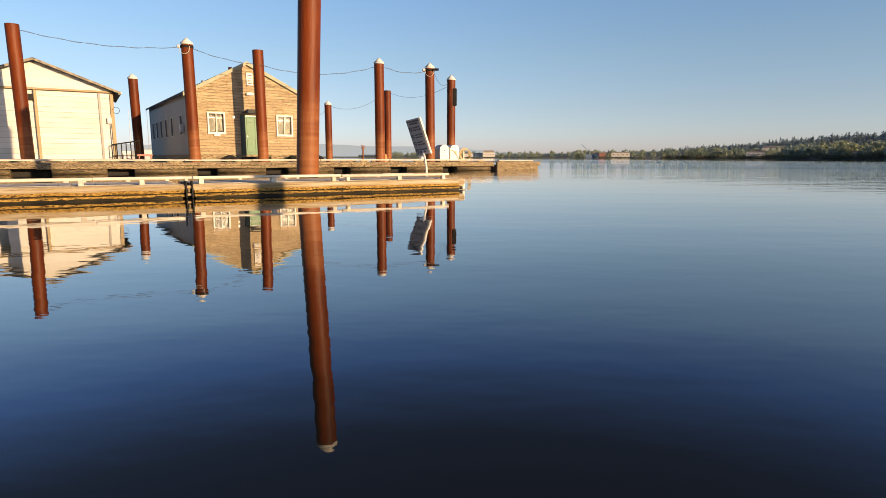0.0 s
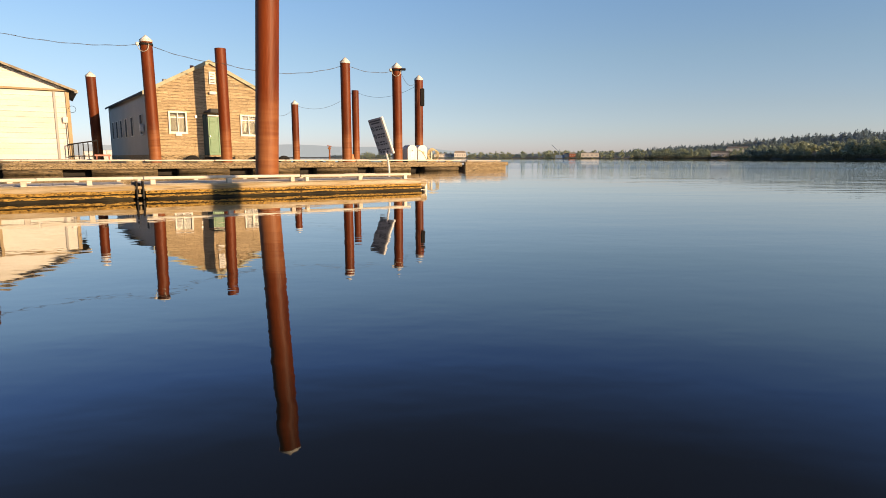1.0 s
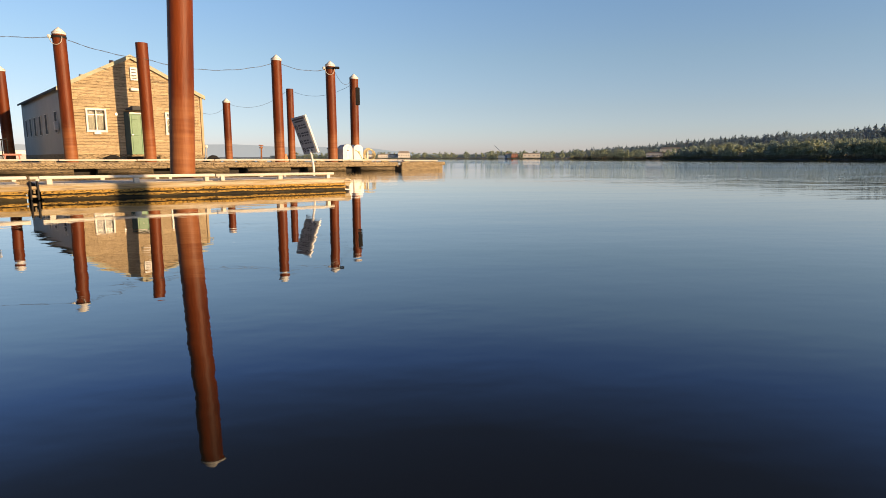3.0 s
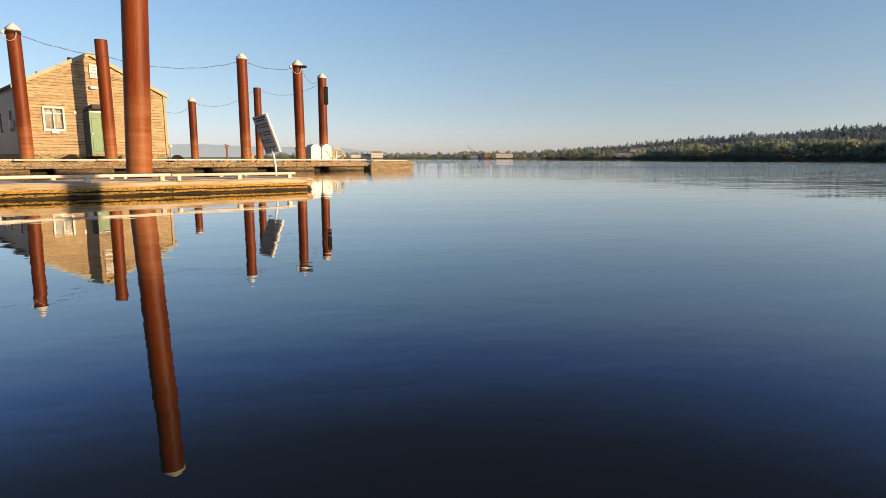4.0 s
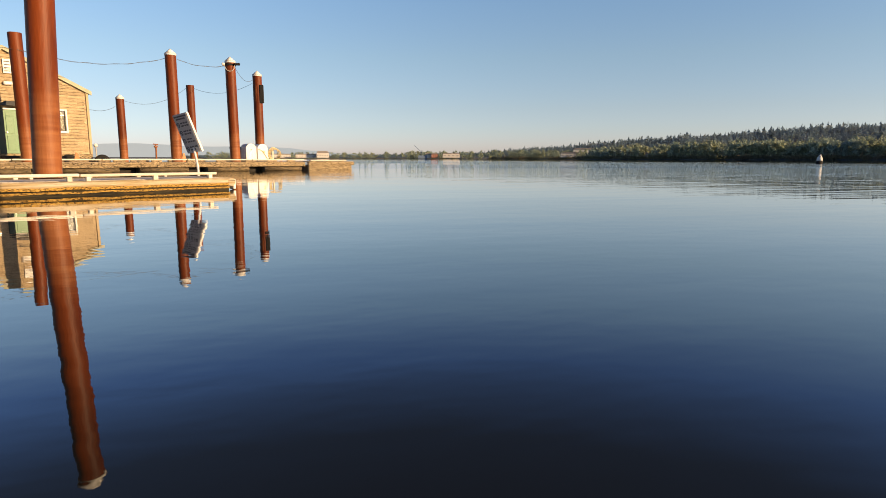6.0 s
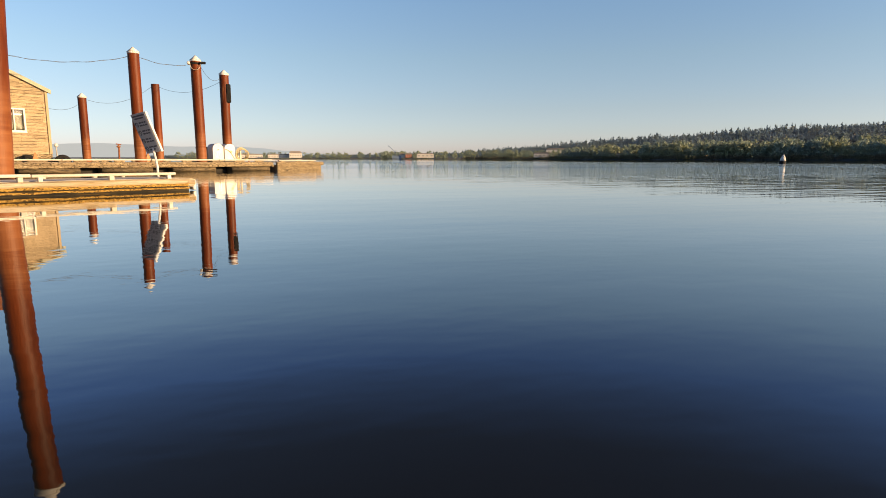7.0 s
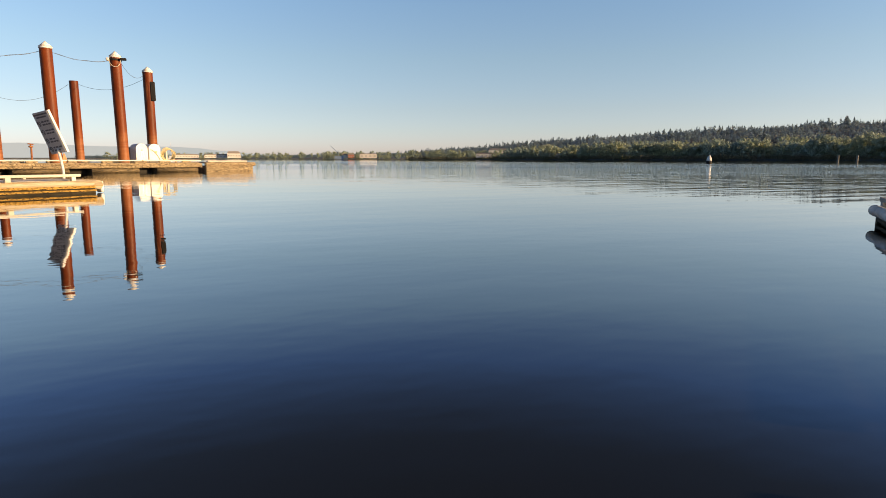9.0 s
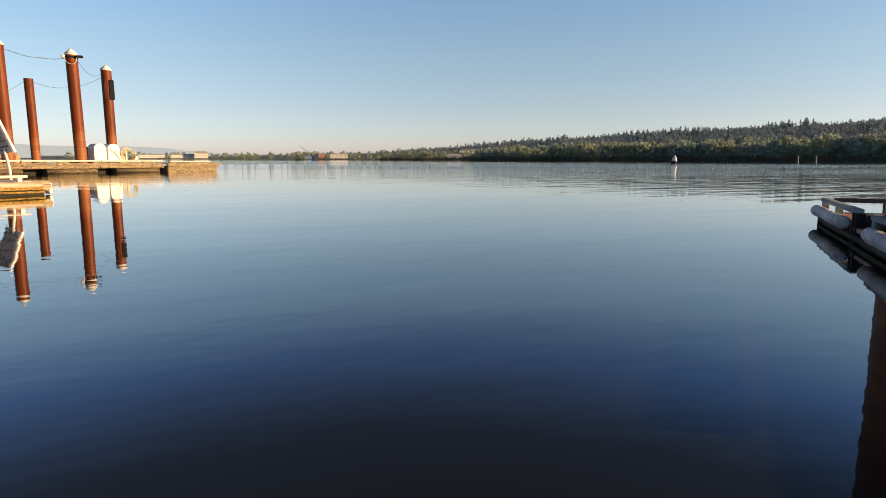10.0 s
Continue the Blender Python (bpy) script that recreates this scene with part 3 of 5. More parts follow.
def far_dock():
    t = thing("floating_dock", FAR_AT, "long weathered timber floating dock with bull rails and log floats", "dock", kind="structure")
    U0, U1, W = -34.0, -2.9, 2.3
    rnd = random.Random(11)
    part("beam", box(B(), (U0 + U1) / 2, 0.10, 0.285, U1 - U0, 0.2, 0.16, 0.015), WOOD_BEAM, t)
    part("beam", box(B(), (U0 + U1) / 2, W - 0.10, 0.285, U1 - U0, 0.2, 0.16, 0.015), WOOD_BEAM, t)
    # log ends under the deck, worn and uneven
    for zc in (0.318, 0.226):
        u = U0
        while u < U1 - 0.1:
            n = min(rnd.choice((0.3, 0.55, 0.9, 1.4, 2.1)), U1 - u)
            part("fascia_block", box(B(), u + n / 2, 0.02 + rnd.uniform(-0.022, 0.022), zc + rnd.uniform(-0.012, 0.012), n - rnd.uniform(0.004, 0.014), 0.09, rnd.uniform(0.086, 0.098), 0.014), WOOD_BEAM, t)
            u += n
    # bull rail on blocks
    u = U0
    while u < U1 - 0.2:
        n = min(rnd.uniform(2.2, 3.6), U1 - u)
        for v in (0.12, W - 0.12):
            part("bull_rail", box(B(), u + n / 2, v, 0.466 + rnd.uniform(-0.005, 0.005), n - 0.03, 0.15, 0.050, 0.010), WOOD_PALE, t)
        u += n
    u = U0
    while u < U1:
        for v in (0.12, W - 0.12):
            part("rail_block", box(B(), u + 0.1, v, 0.410, rnd.uniform(0.25, 0.7), 0.13, 0.066, 0.006), WOOD_BEAM, t)
        u += rnd.uniform(0.9, 1.3)
    dock_planks(t, U0, U1, 0.03, W - 0.03, 0.385, 0.20, WOOD_DECK)
    # floats with open gaps between them
    gaps = [(-34.1, -33.3), (-31.2, -30.4), (-28.6, -27.8), (-26.0, -25.2), (-23.4, -22.6), (-20.95, -19.85), (-18.25, -17.43), (-15.41, -14.74), (-12.99, -12.18),
            (-10.35, -9.70), (-7.93, -7.22), (-5.48, -4.83), (-3.06, -2.73)]
    for (a0, a1), (b0, b1) in zip(gaps, gaps[1:]):
        part("float", box(B(), (a1 + b0) / 2, W / 2, 0.02, b0 - a1, W - 0.12, 0.40, 0.03), FLOAT_WOOD, t)
        rod_z = 0.15
        part("float_log", rod(B(), (a1 + 0.02, 0.07, rod_z - 0.06), (b0 - 0.02, 0.07, rod_z - 0.06), 0.09, seg=14), FLOAT_WOOD, t, smooth=True)
    # near-black box added under the deck so the float gaps read as shade
    part("inner_hull", box(B(), (U0 + U1) / 2, W / 2, 0.06, U1 - U0, W - 0.9, 0.32), DARK, t, "near-black box standing in for shade between the floats")
    # lower end section
    part("end_float", box(B(), -1.58, W / 2, 0.06, 2.28, W, 0.34, 0.03), WOOD_BEAM, t)
    part("end_beam", box(B(), -1.52, 0.06, 0.30, 2.42, 0.16, 0.17, 0.04), WOOD_BEAM, t)
    part("end_beam", box(B(), -0.36, W / 2, 0.30, 0.16, W, 0.15, 0.04), WOOD_BEAM, t)
    part("bull_rail", box(B(), -1.65, 0.12, 0.435, 1.9, 0.14, 0.06, 0.012), WOOD_PALE, t)
    for q in (-2.4, -1.6, -0.9):
        part("rail_block", box(B(), q, 0.12, 0.402, 0.22, 0.12, 0.05, 0.006), WOOD_BEAM, t)
    dock_planks(t, -2.7, -0.45, 0.14, W - 0.03, 0.39, 0.19, WOOD_DECK)
    return t


far_dock()


# ---- near dock ----
def near_section(u0, u1, seed, end=False):
    rnd = random.Random(seed)
    t = thing("low_dock", NEAR_AT, "low timber dock with bleached rail and golden algae-stained log edge", "dock", "low dock sections", kind="structure")
    W = 1.5
    n = u1 - u0
    for v in (0.0, W):
        # squared upper log, uneven along its length
        bm = B()
        rings = []
        steps = int(n / 0.25)
        for i in range(steps + 1):
            u = u0 + n * i / steps
            w = 0.014 * noise.noise(Vector((u * 1.3, v, 2.0))) + 0.006 * noise.noise(Vector((u * 5, v, 5.0)))
            prof = ((-0.03 + w, 0.100), (-0.055 + w, 0.13), (-0.05 + w, 0.170), (-0.02, 0.185), (0.16, 0.185), (0.19, 0.16), (0.19, 0.100))
            rings.append([bm.verts.new((u, v + (y if v == 0 else -y), z)) for y, z in prof])
        for a, c in zip(rings, rings[1:]):
            for k in range(len(a)):
                bm.faces.new((a[k], a[(k + 1) % len(a)], c[(k + 1) % len(a)], c[k]))
        bm.faces.new(rings[0])
        bm.faces.new(rings[-1][::-1])
        part("edge_log", bm, LOG, t)
        # ledges of golden algae under the log and at the waterline
        for hi0, lo0, out0, nm in ((0.112, 0.076, -0.062, 4.0), (0.056, 0.030, -0.052, 14.0)):
            bm = B()
            rings = []
            fine_steps = int(n / 0.06)
            for i in range(fine_steps + 1):
                u = u0 + 0.01 + (n - 0.02) * i / fine_steps
                q = noise.noise(Vector((u * 2.3, v, nm)))
                q2 = noise.noise(Vector((u * 11, v, nm + 2.0)))
                out, hi, lo = out0 + 0.010 * q + 0.008 * q2, hi0 + 0.009 * q, lo0 + 0.013 * q2 + 0.010 * q
                prof = ((out, hi), (0.0, hi), (0.0, lo), (out + 0.008, lo))
                rings.append([bm.verts.new((u, v + (y if v == 0 else -y), z)) for y, z in prof])
            for a, c in zip(rings, rings[1:]):
                for k in range(4):
                    bm.faces.new((a[k], a[(k + 1) % 4], c[(k + 1) % 4], c[k]))
            bm.faces.new(rings[0])
            bm.faces.new(rings[-1][::-1])
            part("algae_ledge", bm, ALGAE, t, "golden algae with dark patches")
        # round log at the water
        bm = B()
        rings = []
        for i in range(steps + 1):
            u = u0 + 0.03 + (n - 0.06) * i / steps
            r = 0.080 + 0.012 * noise.noise(Vector((u * 0.9, v, 9.0)))
            rings.append([bm.verts.new((u, v + (0.035 if v == 0 else -0.035) + r * math.cos(a * math.tau / 14), 0.012 + r * math.sin(a * math.tau / 14))) for a in range(14)])
        for a, c in zip(rings, rings[1:]):
            for k in range(14):
                bm.faces.new((a[k], a[(k + 1) % 14], c[(k + 1) % 14], c[k]))
        bm.faces.new(rings[0])
        bm.faces.new(rings[-1][::-1])
        part("float_log", bm, LOG_WET, t, "wet dark moss-covered log", smooth=True)
    for q in range(3):
        part("float", box(B(), u0 + n * (q + 0.5) / 3, W / 2, 0.0, n / 3 - 0.25, W - 0.3, 0.26, 0.02), SLIME, t)
    dock_planks(t, u0 + 0.02, u1 - 0.02, 0.2, W - 0.2, 0.189, 0.145, WOOD_PALE, 0.005)
    for v in (0.06, W - 0.06):
        u = u0
        while u < u1 - 0.1:
            m = min(rnd.uniform(1.8, 2.6), u1 - u - (0.2 if end else 0))
            if m <= 0.1:
                break
            part("bull_rail", box(B(), u + m / 2, v, (0.266 if v < 1 else 0.231) + rnd.uniform(-0.004, 0.004), m - 0.012, 0.09, 0.038, 0.008), WOOD_PALE, t)
            for f in ((0.04, 0.5, 0.93) if m > 1.2 else (0.5,)):
                part("rail_block", box(B(), u + m * f + 0.03, v, (0.216 if v < 1 else 0.199), rnd.uniform(0.04, 0.075), 0.08, (0.064 if v < 1 else 0.028), 0.005), WOOD_PALE, t)
            u += m
    return t


near_end = near_section(-4.58, 0.0, 5, True)
near_section(-10.6, -4.70, 6)
near_section(-16.8, -10.72, 8)
part("end_log", rod(B(), (0.02, -0.06, 0.125), (0.02, 1.5, 0.125), 0.065, seg=14), LOG, near_end, smooth=True)
part("corner_brace", box(B(), -0.08, 1.36, 0.158, 0.55, 0.2, 0.04, 0.005), WOOD_DECK, near_end)
part("corner_fender", box(B(), 0.075, 0.03, 0.09, 0.05, 0.16, 0.16, 0.012), CAP, near_end, "white corner fender board")


def dock_joint():
    t = thing("steel_coupling", NEAR_AT, "dark rusty steel coupling joining two dock sections", "coupling")
    part("plate", box(B(), -4.60, -0.02, 0.12, 0.02, 0.14, 0.22, 0.003), DARK, t)
    part("plate", box(B(), -4.68, -0.02, 0.12, 0.02, 0.14, 0.22, 0.003), DARK, t)
    part("pin", rod(B(), (-4.70, -0.045, 0.15), (-4.58, -0.045, 0.15), 0.022), TAN_TRIM, t, "rusty hinge pin")
    part("strap", box(B(), -4.64, 0.36, 0.10, 0.06, 0.5, 0.2, 0.003), DARK, t)
    part("pin", rod(B(), (-4.68, -0.03, 0.05), (-4.60, -0.03, 0.05), 0.018), TAN_TRIM, t)
    part("timber_wedge", box(B(), -4.64, -0.01, 0.105, 0.03, 0.06, 0.05, 0.006), WOOD_BEAM, t, "worn timber wedge")


dock_joint()

# ---- piles ----
PR = 0.203


def pile(x, y, top, cap=True, lean=0.0):
    """A steel pile with worn tide rings near the water, driven through to the river bed."""
    t = thing("steel_pile", pose(x, y, 0, 0, lean, 0), ("rusty brown steel pile with a white cone cap" if cap else "rusty brown open-topped steel pile"),
              "pile", "steel piles of the moorings")
    bm = B()
    h = (top - 0.17 if cap else top)
    rod(bm, (0, 0, -3.0), (0, 0, h), PR, PR, 40, False)
    if not cap:
        rod(bm, (0, 0, h - 1.0), (0, 0, h), PR - 0.012, PR - 0.012, 40, False)
        bmesh.ops.create_circle(bm, cap_ends=True, segments=40, radius=PR - 0.006, matrix=Matrix.Translation((0, 0, h - 0.02)))
    part("tube", bm, RUST, t, smooth=True)
    for zz in (1.62, 3.4):
        rod(bm := B(), (0, 0, zz - 0.006), (0, 0, zz + 0.006), PR + 0.003, PR + 0.003, 40, False)
        part("weld_ring", bm, RUST, t)
    if cap:
        bm = B()
        rod(bm, (0, 0, h - 0.03), (0, 0, h + 0.035), PR + 0.012, PR + 0.012, 32)
        rod(bm, (0, 0, h + 0.035), (0, 0, top + 0.055), PR + 0.02, 0.012, 32)
        part("cone_cap", bm, CAP, t, "white cone cap", smooth=True)
    return t


PILES = {"N": (-2.535, 11.12, 5.28, True), "A": (-9.30, 22.35, 4.80, True), "B": (-6.79, 35.79, 3.82, True), "C": (-2.68, 25.60, 4.62, True),
         "D": (-7.07, 23.45, 4.60, False), "E": (-0.585, 26.60, 4.58, True), "F": (0.39, 29.39, 4.44, True), "Z": (-14.35, 28.23, 4.33, True)}
gx, gy, _ = on_far(-4.05, 10.0)
lx, ly, _ = on_far(-20.65, 1.15)
PILES["G"] = (gx, gy, 4.42, False)
PILES["L"] = (lx, ly, 4.84, False)
LEAN = {"N": 2.5, "A": -0.6, "D": -0.5, "L": -1.0, "Z": -0.9, "E": -0.4}
for key, (x, y, top, cap) in PILES.items():
    a = LEAN.get(key, 0.0)
    pile(x - (0 if key == "N" else math.tan(radians(a)) * top), y, top, cap, a)
# a pile of the landing behind, whose shadow falls across the low dock
pile(6.36, 1.90, 5.0)


def top_of(k, drop=0.1, dx=0.0, dy=0.0):
    x, y, z, cap = PILES[k]
    return Vector((x + dx, y + dy, z - (0.2 if cap else 0.0) - drop))


def cable(p, q, sag, r=0.006, label="twisted overhead cable slung between steel piles", twist=True):
    p, q = Vector(p), Vector(q)
    n = 60
    line = [p.lerp(q, i / n) - Vector((0, 0, sag * 4 * (i / n) * (1 - i / n))) for i in range(n + 1)]
    t = thing("overhead_cable", Matrix.Identity(4), label, "cable", "cables between the piles")
    part("strand", tube(B(), line, r, 5), WIRE, t)
    if twist:
        m = 240
        pts = []
        for i in range(m + 1):
            f = i / m
            c = p.lerp(q, f) - Vector((0, 0, sag * 4 * f * (1 - f)))
            a = f * (q - p).length * 7.0
            pts.append(c + Vector((0, 0.018 * math.cos(a), 0.018 * math.sin(a))))
        part("wrapped_strand", tube(B(), pts, r * 0.8, 4), WIRE, t)
    return t


cable(top_of("L", 0.18, 0.2), top_of("A", 0.10, -0.2, -0.1), 0.21)
cable(top_of("A", 0.14, 0.2), top_of("D", 0.56, 0, -0.21), 0.08)
cable(top_of("D", 0.56, 0.1, -0.2), top_of("C", 0.12, -0.2), 0.32)
cable(top_of("C", 0.12, 0.2), top_of("E", 0.12, -0.2), 0.13)
cable(top_of("E", 0.2, 0.2), top_of("F", 0.1, -0.15), 0.30, 0.007, twist=False)
cable(top_of("F", 0.30, -0.2), top_of("G", 0.15, 0.2), 0.35, 0.007, twist=False)
cable(top_of("G", 0.15, -0.2), top_of("B", 0.08, 0.2), 0.45, 0.007, twist=False)


cable(top_of("B", 0.35, -0.2), (-6.05, 27.1, 2.45), 0.15, 0.007, twist=False)


def pile_fitting(k, lamp):
    x, y, z, _ = PILES[k]
    t = thing("cable_bracket", at(x, y, z - 0.27), "pale insulator bracket and hanging cable loop on a pile", "bracket")
    rod(bm := B(), (0, 0, -0.045), (0, 0, 0.03), PR + 0.02, PR + 0.02, 28, False)
    part("collar", bm, BLACK, t)
    part("insulator", box(B(), -PR - 0.05, -0.1, 0.0, 0.12, 0.12, 0.12, 0.03), CAP, t)
    droop = [(-PR * 0.95 * math.cos(math.pi * i / 16), -PR - 0.03 - 0.02 * math.sin(math.pi * i / 16),
              -0.02 - 0.26 * math.sin(math.pi * i / 16) ** 0.8) for i in range(17)]
    part("cable_loop", tube(B(), droop, 0.011, 6), PALE_WIRE, t, "pale drooping cable lead")
    if lamp:
        part("arm", rod(B(), (0.1, -0.15, 0.0), (0.30, -0.2, 0.02), 0.026), BLACK, t)
        part("lamp_head", box(B(), 0.29, -0.2, 0.01, 0.22, 0.14, 0.09, 0.02), BLACK, t)


pile_fitting("A", False)
pile_fitting("E", True)


def hanging_bag():
    x, y, z, _ = PILES["F"]
    t = thing("hanging_mat", at(x + 0.17, y - 0.17, z - 1.0), "black mat strapped to the side of a pile", "mat")
    part("mat", box(B(), 0, 0, 0, 0.20, 0.10, 0.82, 0.03), BLACK, t)
    part("strap", box(B(), -0.05, 0.05, 0.36, 0.2, 0.1, 0.03, 0.005), BLACK, t)


hanging_bag()


# ---- houses ----
def rows_of(z0, z1, step):
    k = int(round((z1 - z0) / step))
    return [(z0 + (z1 - z0) * i / k, z0 + (z1 - z0) * (i + 1) / k) for i in range(k)]


def spans(zlo, zhi, left, right, openings):
    """Stretches of one course left over between the openings."""
    cuts = [(left, right)]
    for a0, a1, b0, b1 in openings:
        if b0 < (zlo + zhi) / 2 < b1:
            nxt = []
            for s0, s1 in cuts:
                if a1 <= s0 or a0 >= s1:
                    nxt.append((s0, s1))
                else:
                    if a0 > s0:
                        nxt.append((s0, a0))
                    if a1 < s1:
                        nxt.append((a1, s1))
            cuts = nxt
    return cuts


def boarded_wall(t, name, rows, edge, openings, y, material, core_material, piece, lengths, rnd, thick=0.12, proud=0.02, gap=0.006):
    """A wall of overlapping boards, course by course, over a solid core; edge(z) gives its two ends."""
    core = B()
    for z0, z1 in rows:
        zm = (z0 + z1) / 2
        l0, r0 = edge(zm)
        for s0, s1 in spans(z0, z1, l0, r0, openings):
            box(core, (s0 + s1) / 2, y + thick / 2 + proud, zm, s1 - s0, thick, z1 - z0)
            u = s0
            while u < s1 - 1e-4:
                n = min(rnd.uniform(*lengths), s1 - u)
                if s1 - u - n < 0.15:
                    n = s1 - u
                tilt = Matrix.Rotation(radians(rnd.uniform(3.0, 5.0)), 4, "X")
                part(piece, box(B(), u + n / 2, y + rnd.uniform(-0.003, 0.003), zm, n - 0.006, 0.022, (z1 - z0) - gap * rnd.uniform(0.4, 1.5), 0, tilt), material, t)
                u += n
    return part(name, core, core_material, t)


def window(t, x0, x1, z0, z1, y, blind=True):
    w = part("window", box(B(), (x0 + x1) / 2, y + 0.11, (z0 + z1) / 2, x1 - x0, 0.01, z1 - z0), DARK_ROOM, t, "white-framed slider window")
    bm = B()
    f = 0.06
    for cx, cz, sx, sz in (((x0 + x1) / 2, z1 - f / 2, x1 - x0, f), ((x0 + x1) / 2, z0 + f / 2, x1 - x0, f), (x0 + f / 2, (z0 + z1) / 2, f, z1 - z0 - 2 * f),
                           (x1 - f / 2, (z0 + z1) / 2, f, z1 - z0 - 2 * f)):
        box(bm, cx, y, cz, sx, 0.11, sz, 0.004)
    part("window_frame", bm, WHITE_TRIM, w)
    part("mullion", box(B(), (x0 + x1) / 2, y + 0.01, (z0 + z1) / 2, 0.035, 0.06, z1 - z0 - 2 * f, 0.003), WHITE_TRIM, w)
    part("window_sill", box(B(), (x0 + x1) / 2, y - 0.012, z0 - 0.012, x1 - x0 + 0.03, 0.08, 0.035, 0.005), WHITE_TRIM, w)
    for a, b in ((x0 + f, (x0 + x1) / 2 - 0.0175), ((x0 + x1) / 2 + 0.0175, x1 - f)):
        pane = part("pane", box(B(), (a + b) / 2, y + 0.02, (z0 + z1) / 2, b - a, 0.006, z1 - z0 - 2 * f), GLASS, w)
        pane.visible_shadow = False
        if blind:
            part("blind", box(B(), (a + b) / 2, y + 0.07, (z0 + z1) / 2 - 0.02, b - a - 0.02, 0.012, z1 - z0 - 2 * f - 0.12), BLIND, w)
            part("blind_rail", box(B(), (a + b) / 2, y + 0.055, z1 - f - 0.17, b - a - 0.02, 0.02, 0.03), WHITE_TRIM, w)
    return w


LODGE_TURN = 34.0
LODGE_AT = at(-7.90, 24.57, 0.023, LODGE_TURN) @ Matrix.Diagonal((0.96, 0.96, 0.96, 1))


def wooden_house():
    t = thing("wooden_house", LODGE_AT, "floating house clad in weathered cedar boards with a green door", "house")
    rnd = random.Random(21)
    L, R, DEP, Z0, ZE, ZP, XP = -2.42, 2.68, 9.6, 0.68, 3.10, 4.42, 0.0

    def edge(z):
        if z <= ZE:
            return L, R
        f = (z - ZE) / (ZP - ZE)
        return L + (XP - L) * f, R + (XP - R) * f

    holes = [(-1.68, -0.98, 1.54, 2.40), (1.17, 1.90, 1.50, 2.38), (-0.36, 0.60, Z0, 2.32)]
    boarded_wall(t, "front_wall", rows_of(Z0, ZP - 0.06, 0.12), edge, holes, 0.0, SHINGLE, BOARD_GAP, "board", (0.5, 2.0), rnd, gap=0.012)
    # side walls, back, base
    side_wins = [1.35, 3.42, 4.87, 6.2, 7.42, 8.6]
    bm = B()
    rows = ((Z0, 1.55), (1.55, 2.25), (2.25, ZE))
    holes_s = [(v - 0.17, v + 0.17, 1.55, 2.25) for v in side_wins]
    for z0, z1 in rows:
        for s0, s1 in spans(z0, z1, 0.02, DEP, holes_s):
            box(bm, L + 0.07, (s0 + s1) / 2, (z0 + z1) / 2, 0.12, s1 - s0, z1 - z0)
    part("side_wall", bm, GREY_WALL, t, "grey painted side wall")
    part("side_wall", box(B(), R - 0.07, DEP / 2 + 0.01, (Z0 + ZE) / 2, 0.12, DEP, ZE - Z0), GREY_WALL, t)
    part("back_wall", prism(B(), ((L, Z0), (R, Z0), (R, ZE), (XP, ZP), (L, ZE)), DEP, DEP + 0.12), GREY_WALL, t)
    for v in side_wins:
        w = part("window", box(B(), L + 0.07, v, 1.90, 0.01, 0.34, 0.70), DARK_ROOM, t, "dark side window in a thin pale frame")
        part("pane", box(B(), L - 0.004, v, 1.90, 0.012, 0.50, 0.78), DARK_PANE, w)
        for fy in (-0.265, 0.265):
            part("window_frame", box(B(), L - 0.006, v + fy, 1.90, 0.03, 0.03, 0.84, 0.004), WHITE_TRIM, w)
        for fz in (1.495, 2.305):
            part("window_frame", box(B(), L - 0.006, v, fz, 0.03, 0.50, 0.03, 0.004), WHITE_TRIM, w)
    part("meter_box", box(B(), L - 0.08, 0.9, 1.75, 0.14, 0.2, 0.32, 0.02), CAP, t)
    part("skirt", box(B(), (L + R) / 2, DEP / 2, 0.56, R - L + 0.06, DEP, 0.24, 0.01), WOOD_BEAM, t, "timber skirt above the float")
    part("float", box(B(), (L + R) / 2, DEP / 2, 0.1, R - L + 0.3, DEP + 0.4, 0.68, 0.04), FLOAT_WOOD, t)
    # roof
    over = 0.14
    for side, ex in ((-1, L), (1, R)):
        slope = (ZP - ZE) / abs(ex - XP)
        x_out = ex + side * over
        z_out = ZE - slope * over
        o = ((XP, ZP), (x_out, z_out), (x_out, z_out + 0.09), (XP, ZP + 0.09))
        part("roof", prism(B(), o, -0.05, DEP + 0.25), ROOF, t)
        f = ((XP, ZP - 0.05), (x_out, z_out - 0.05), (x_out, z_out + 0.10), (XP, ZP + 0.10))
        part("barge_board", prism(B(), f, -0.11, -0.053), GREEN_TRIM, t, "faded green barge board")
    part("corner_board", box(B(), R - 0.02, -0.03, (Z0 + ZE) / 2, 0.09, 0.05, ZE - Z0, 0.004), TAN_TRIM, t)
    part("corner_board", box(B(), L + 0.02, -0.03, (Z0 + ZE) / 2, 0.09, 0.05, ZE - Z0, 0.004), TAN_TRIM, t)
    part("roof_vent", rod(B(), (-0.50, 0.6, 4.0), (-0.50, 0.6, 4.32), 0.08), PINK, t)
    part("roof_vent", rod(B(), (-1.30, 2.0, 3.6), (-1.30, 2.0, 3.86), 0.08), METAL, t)
    # front fittings
    window(t, -1.68, -0.98, 1.54, 2.40, -0.02)
    part("vent_box", box(B(), -1.33, -0.05, 1.48, 0.24, 0.1, 0.10, 0.01), WHITE_TRIM, t, "small white vent box under a window")
    window(t, 1.17, 1.90, 1.50, 2.38, -0.02)
    d = part("door", box(B(), 0.20, 0.05, 1.47, 0.72, 0.05, 1.58, 0.004), GREEN_DOOR, t, "green panelled door")
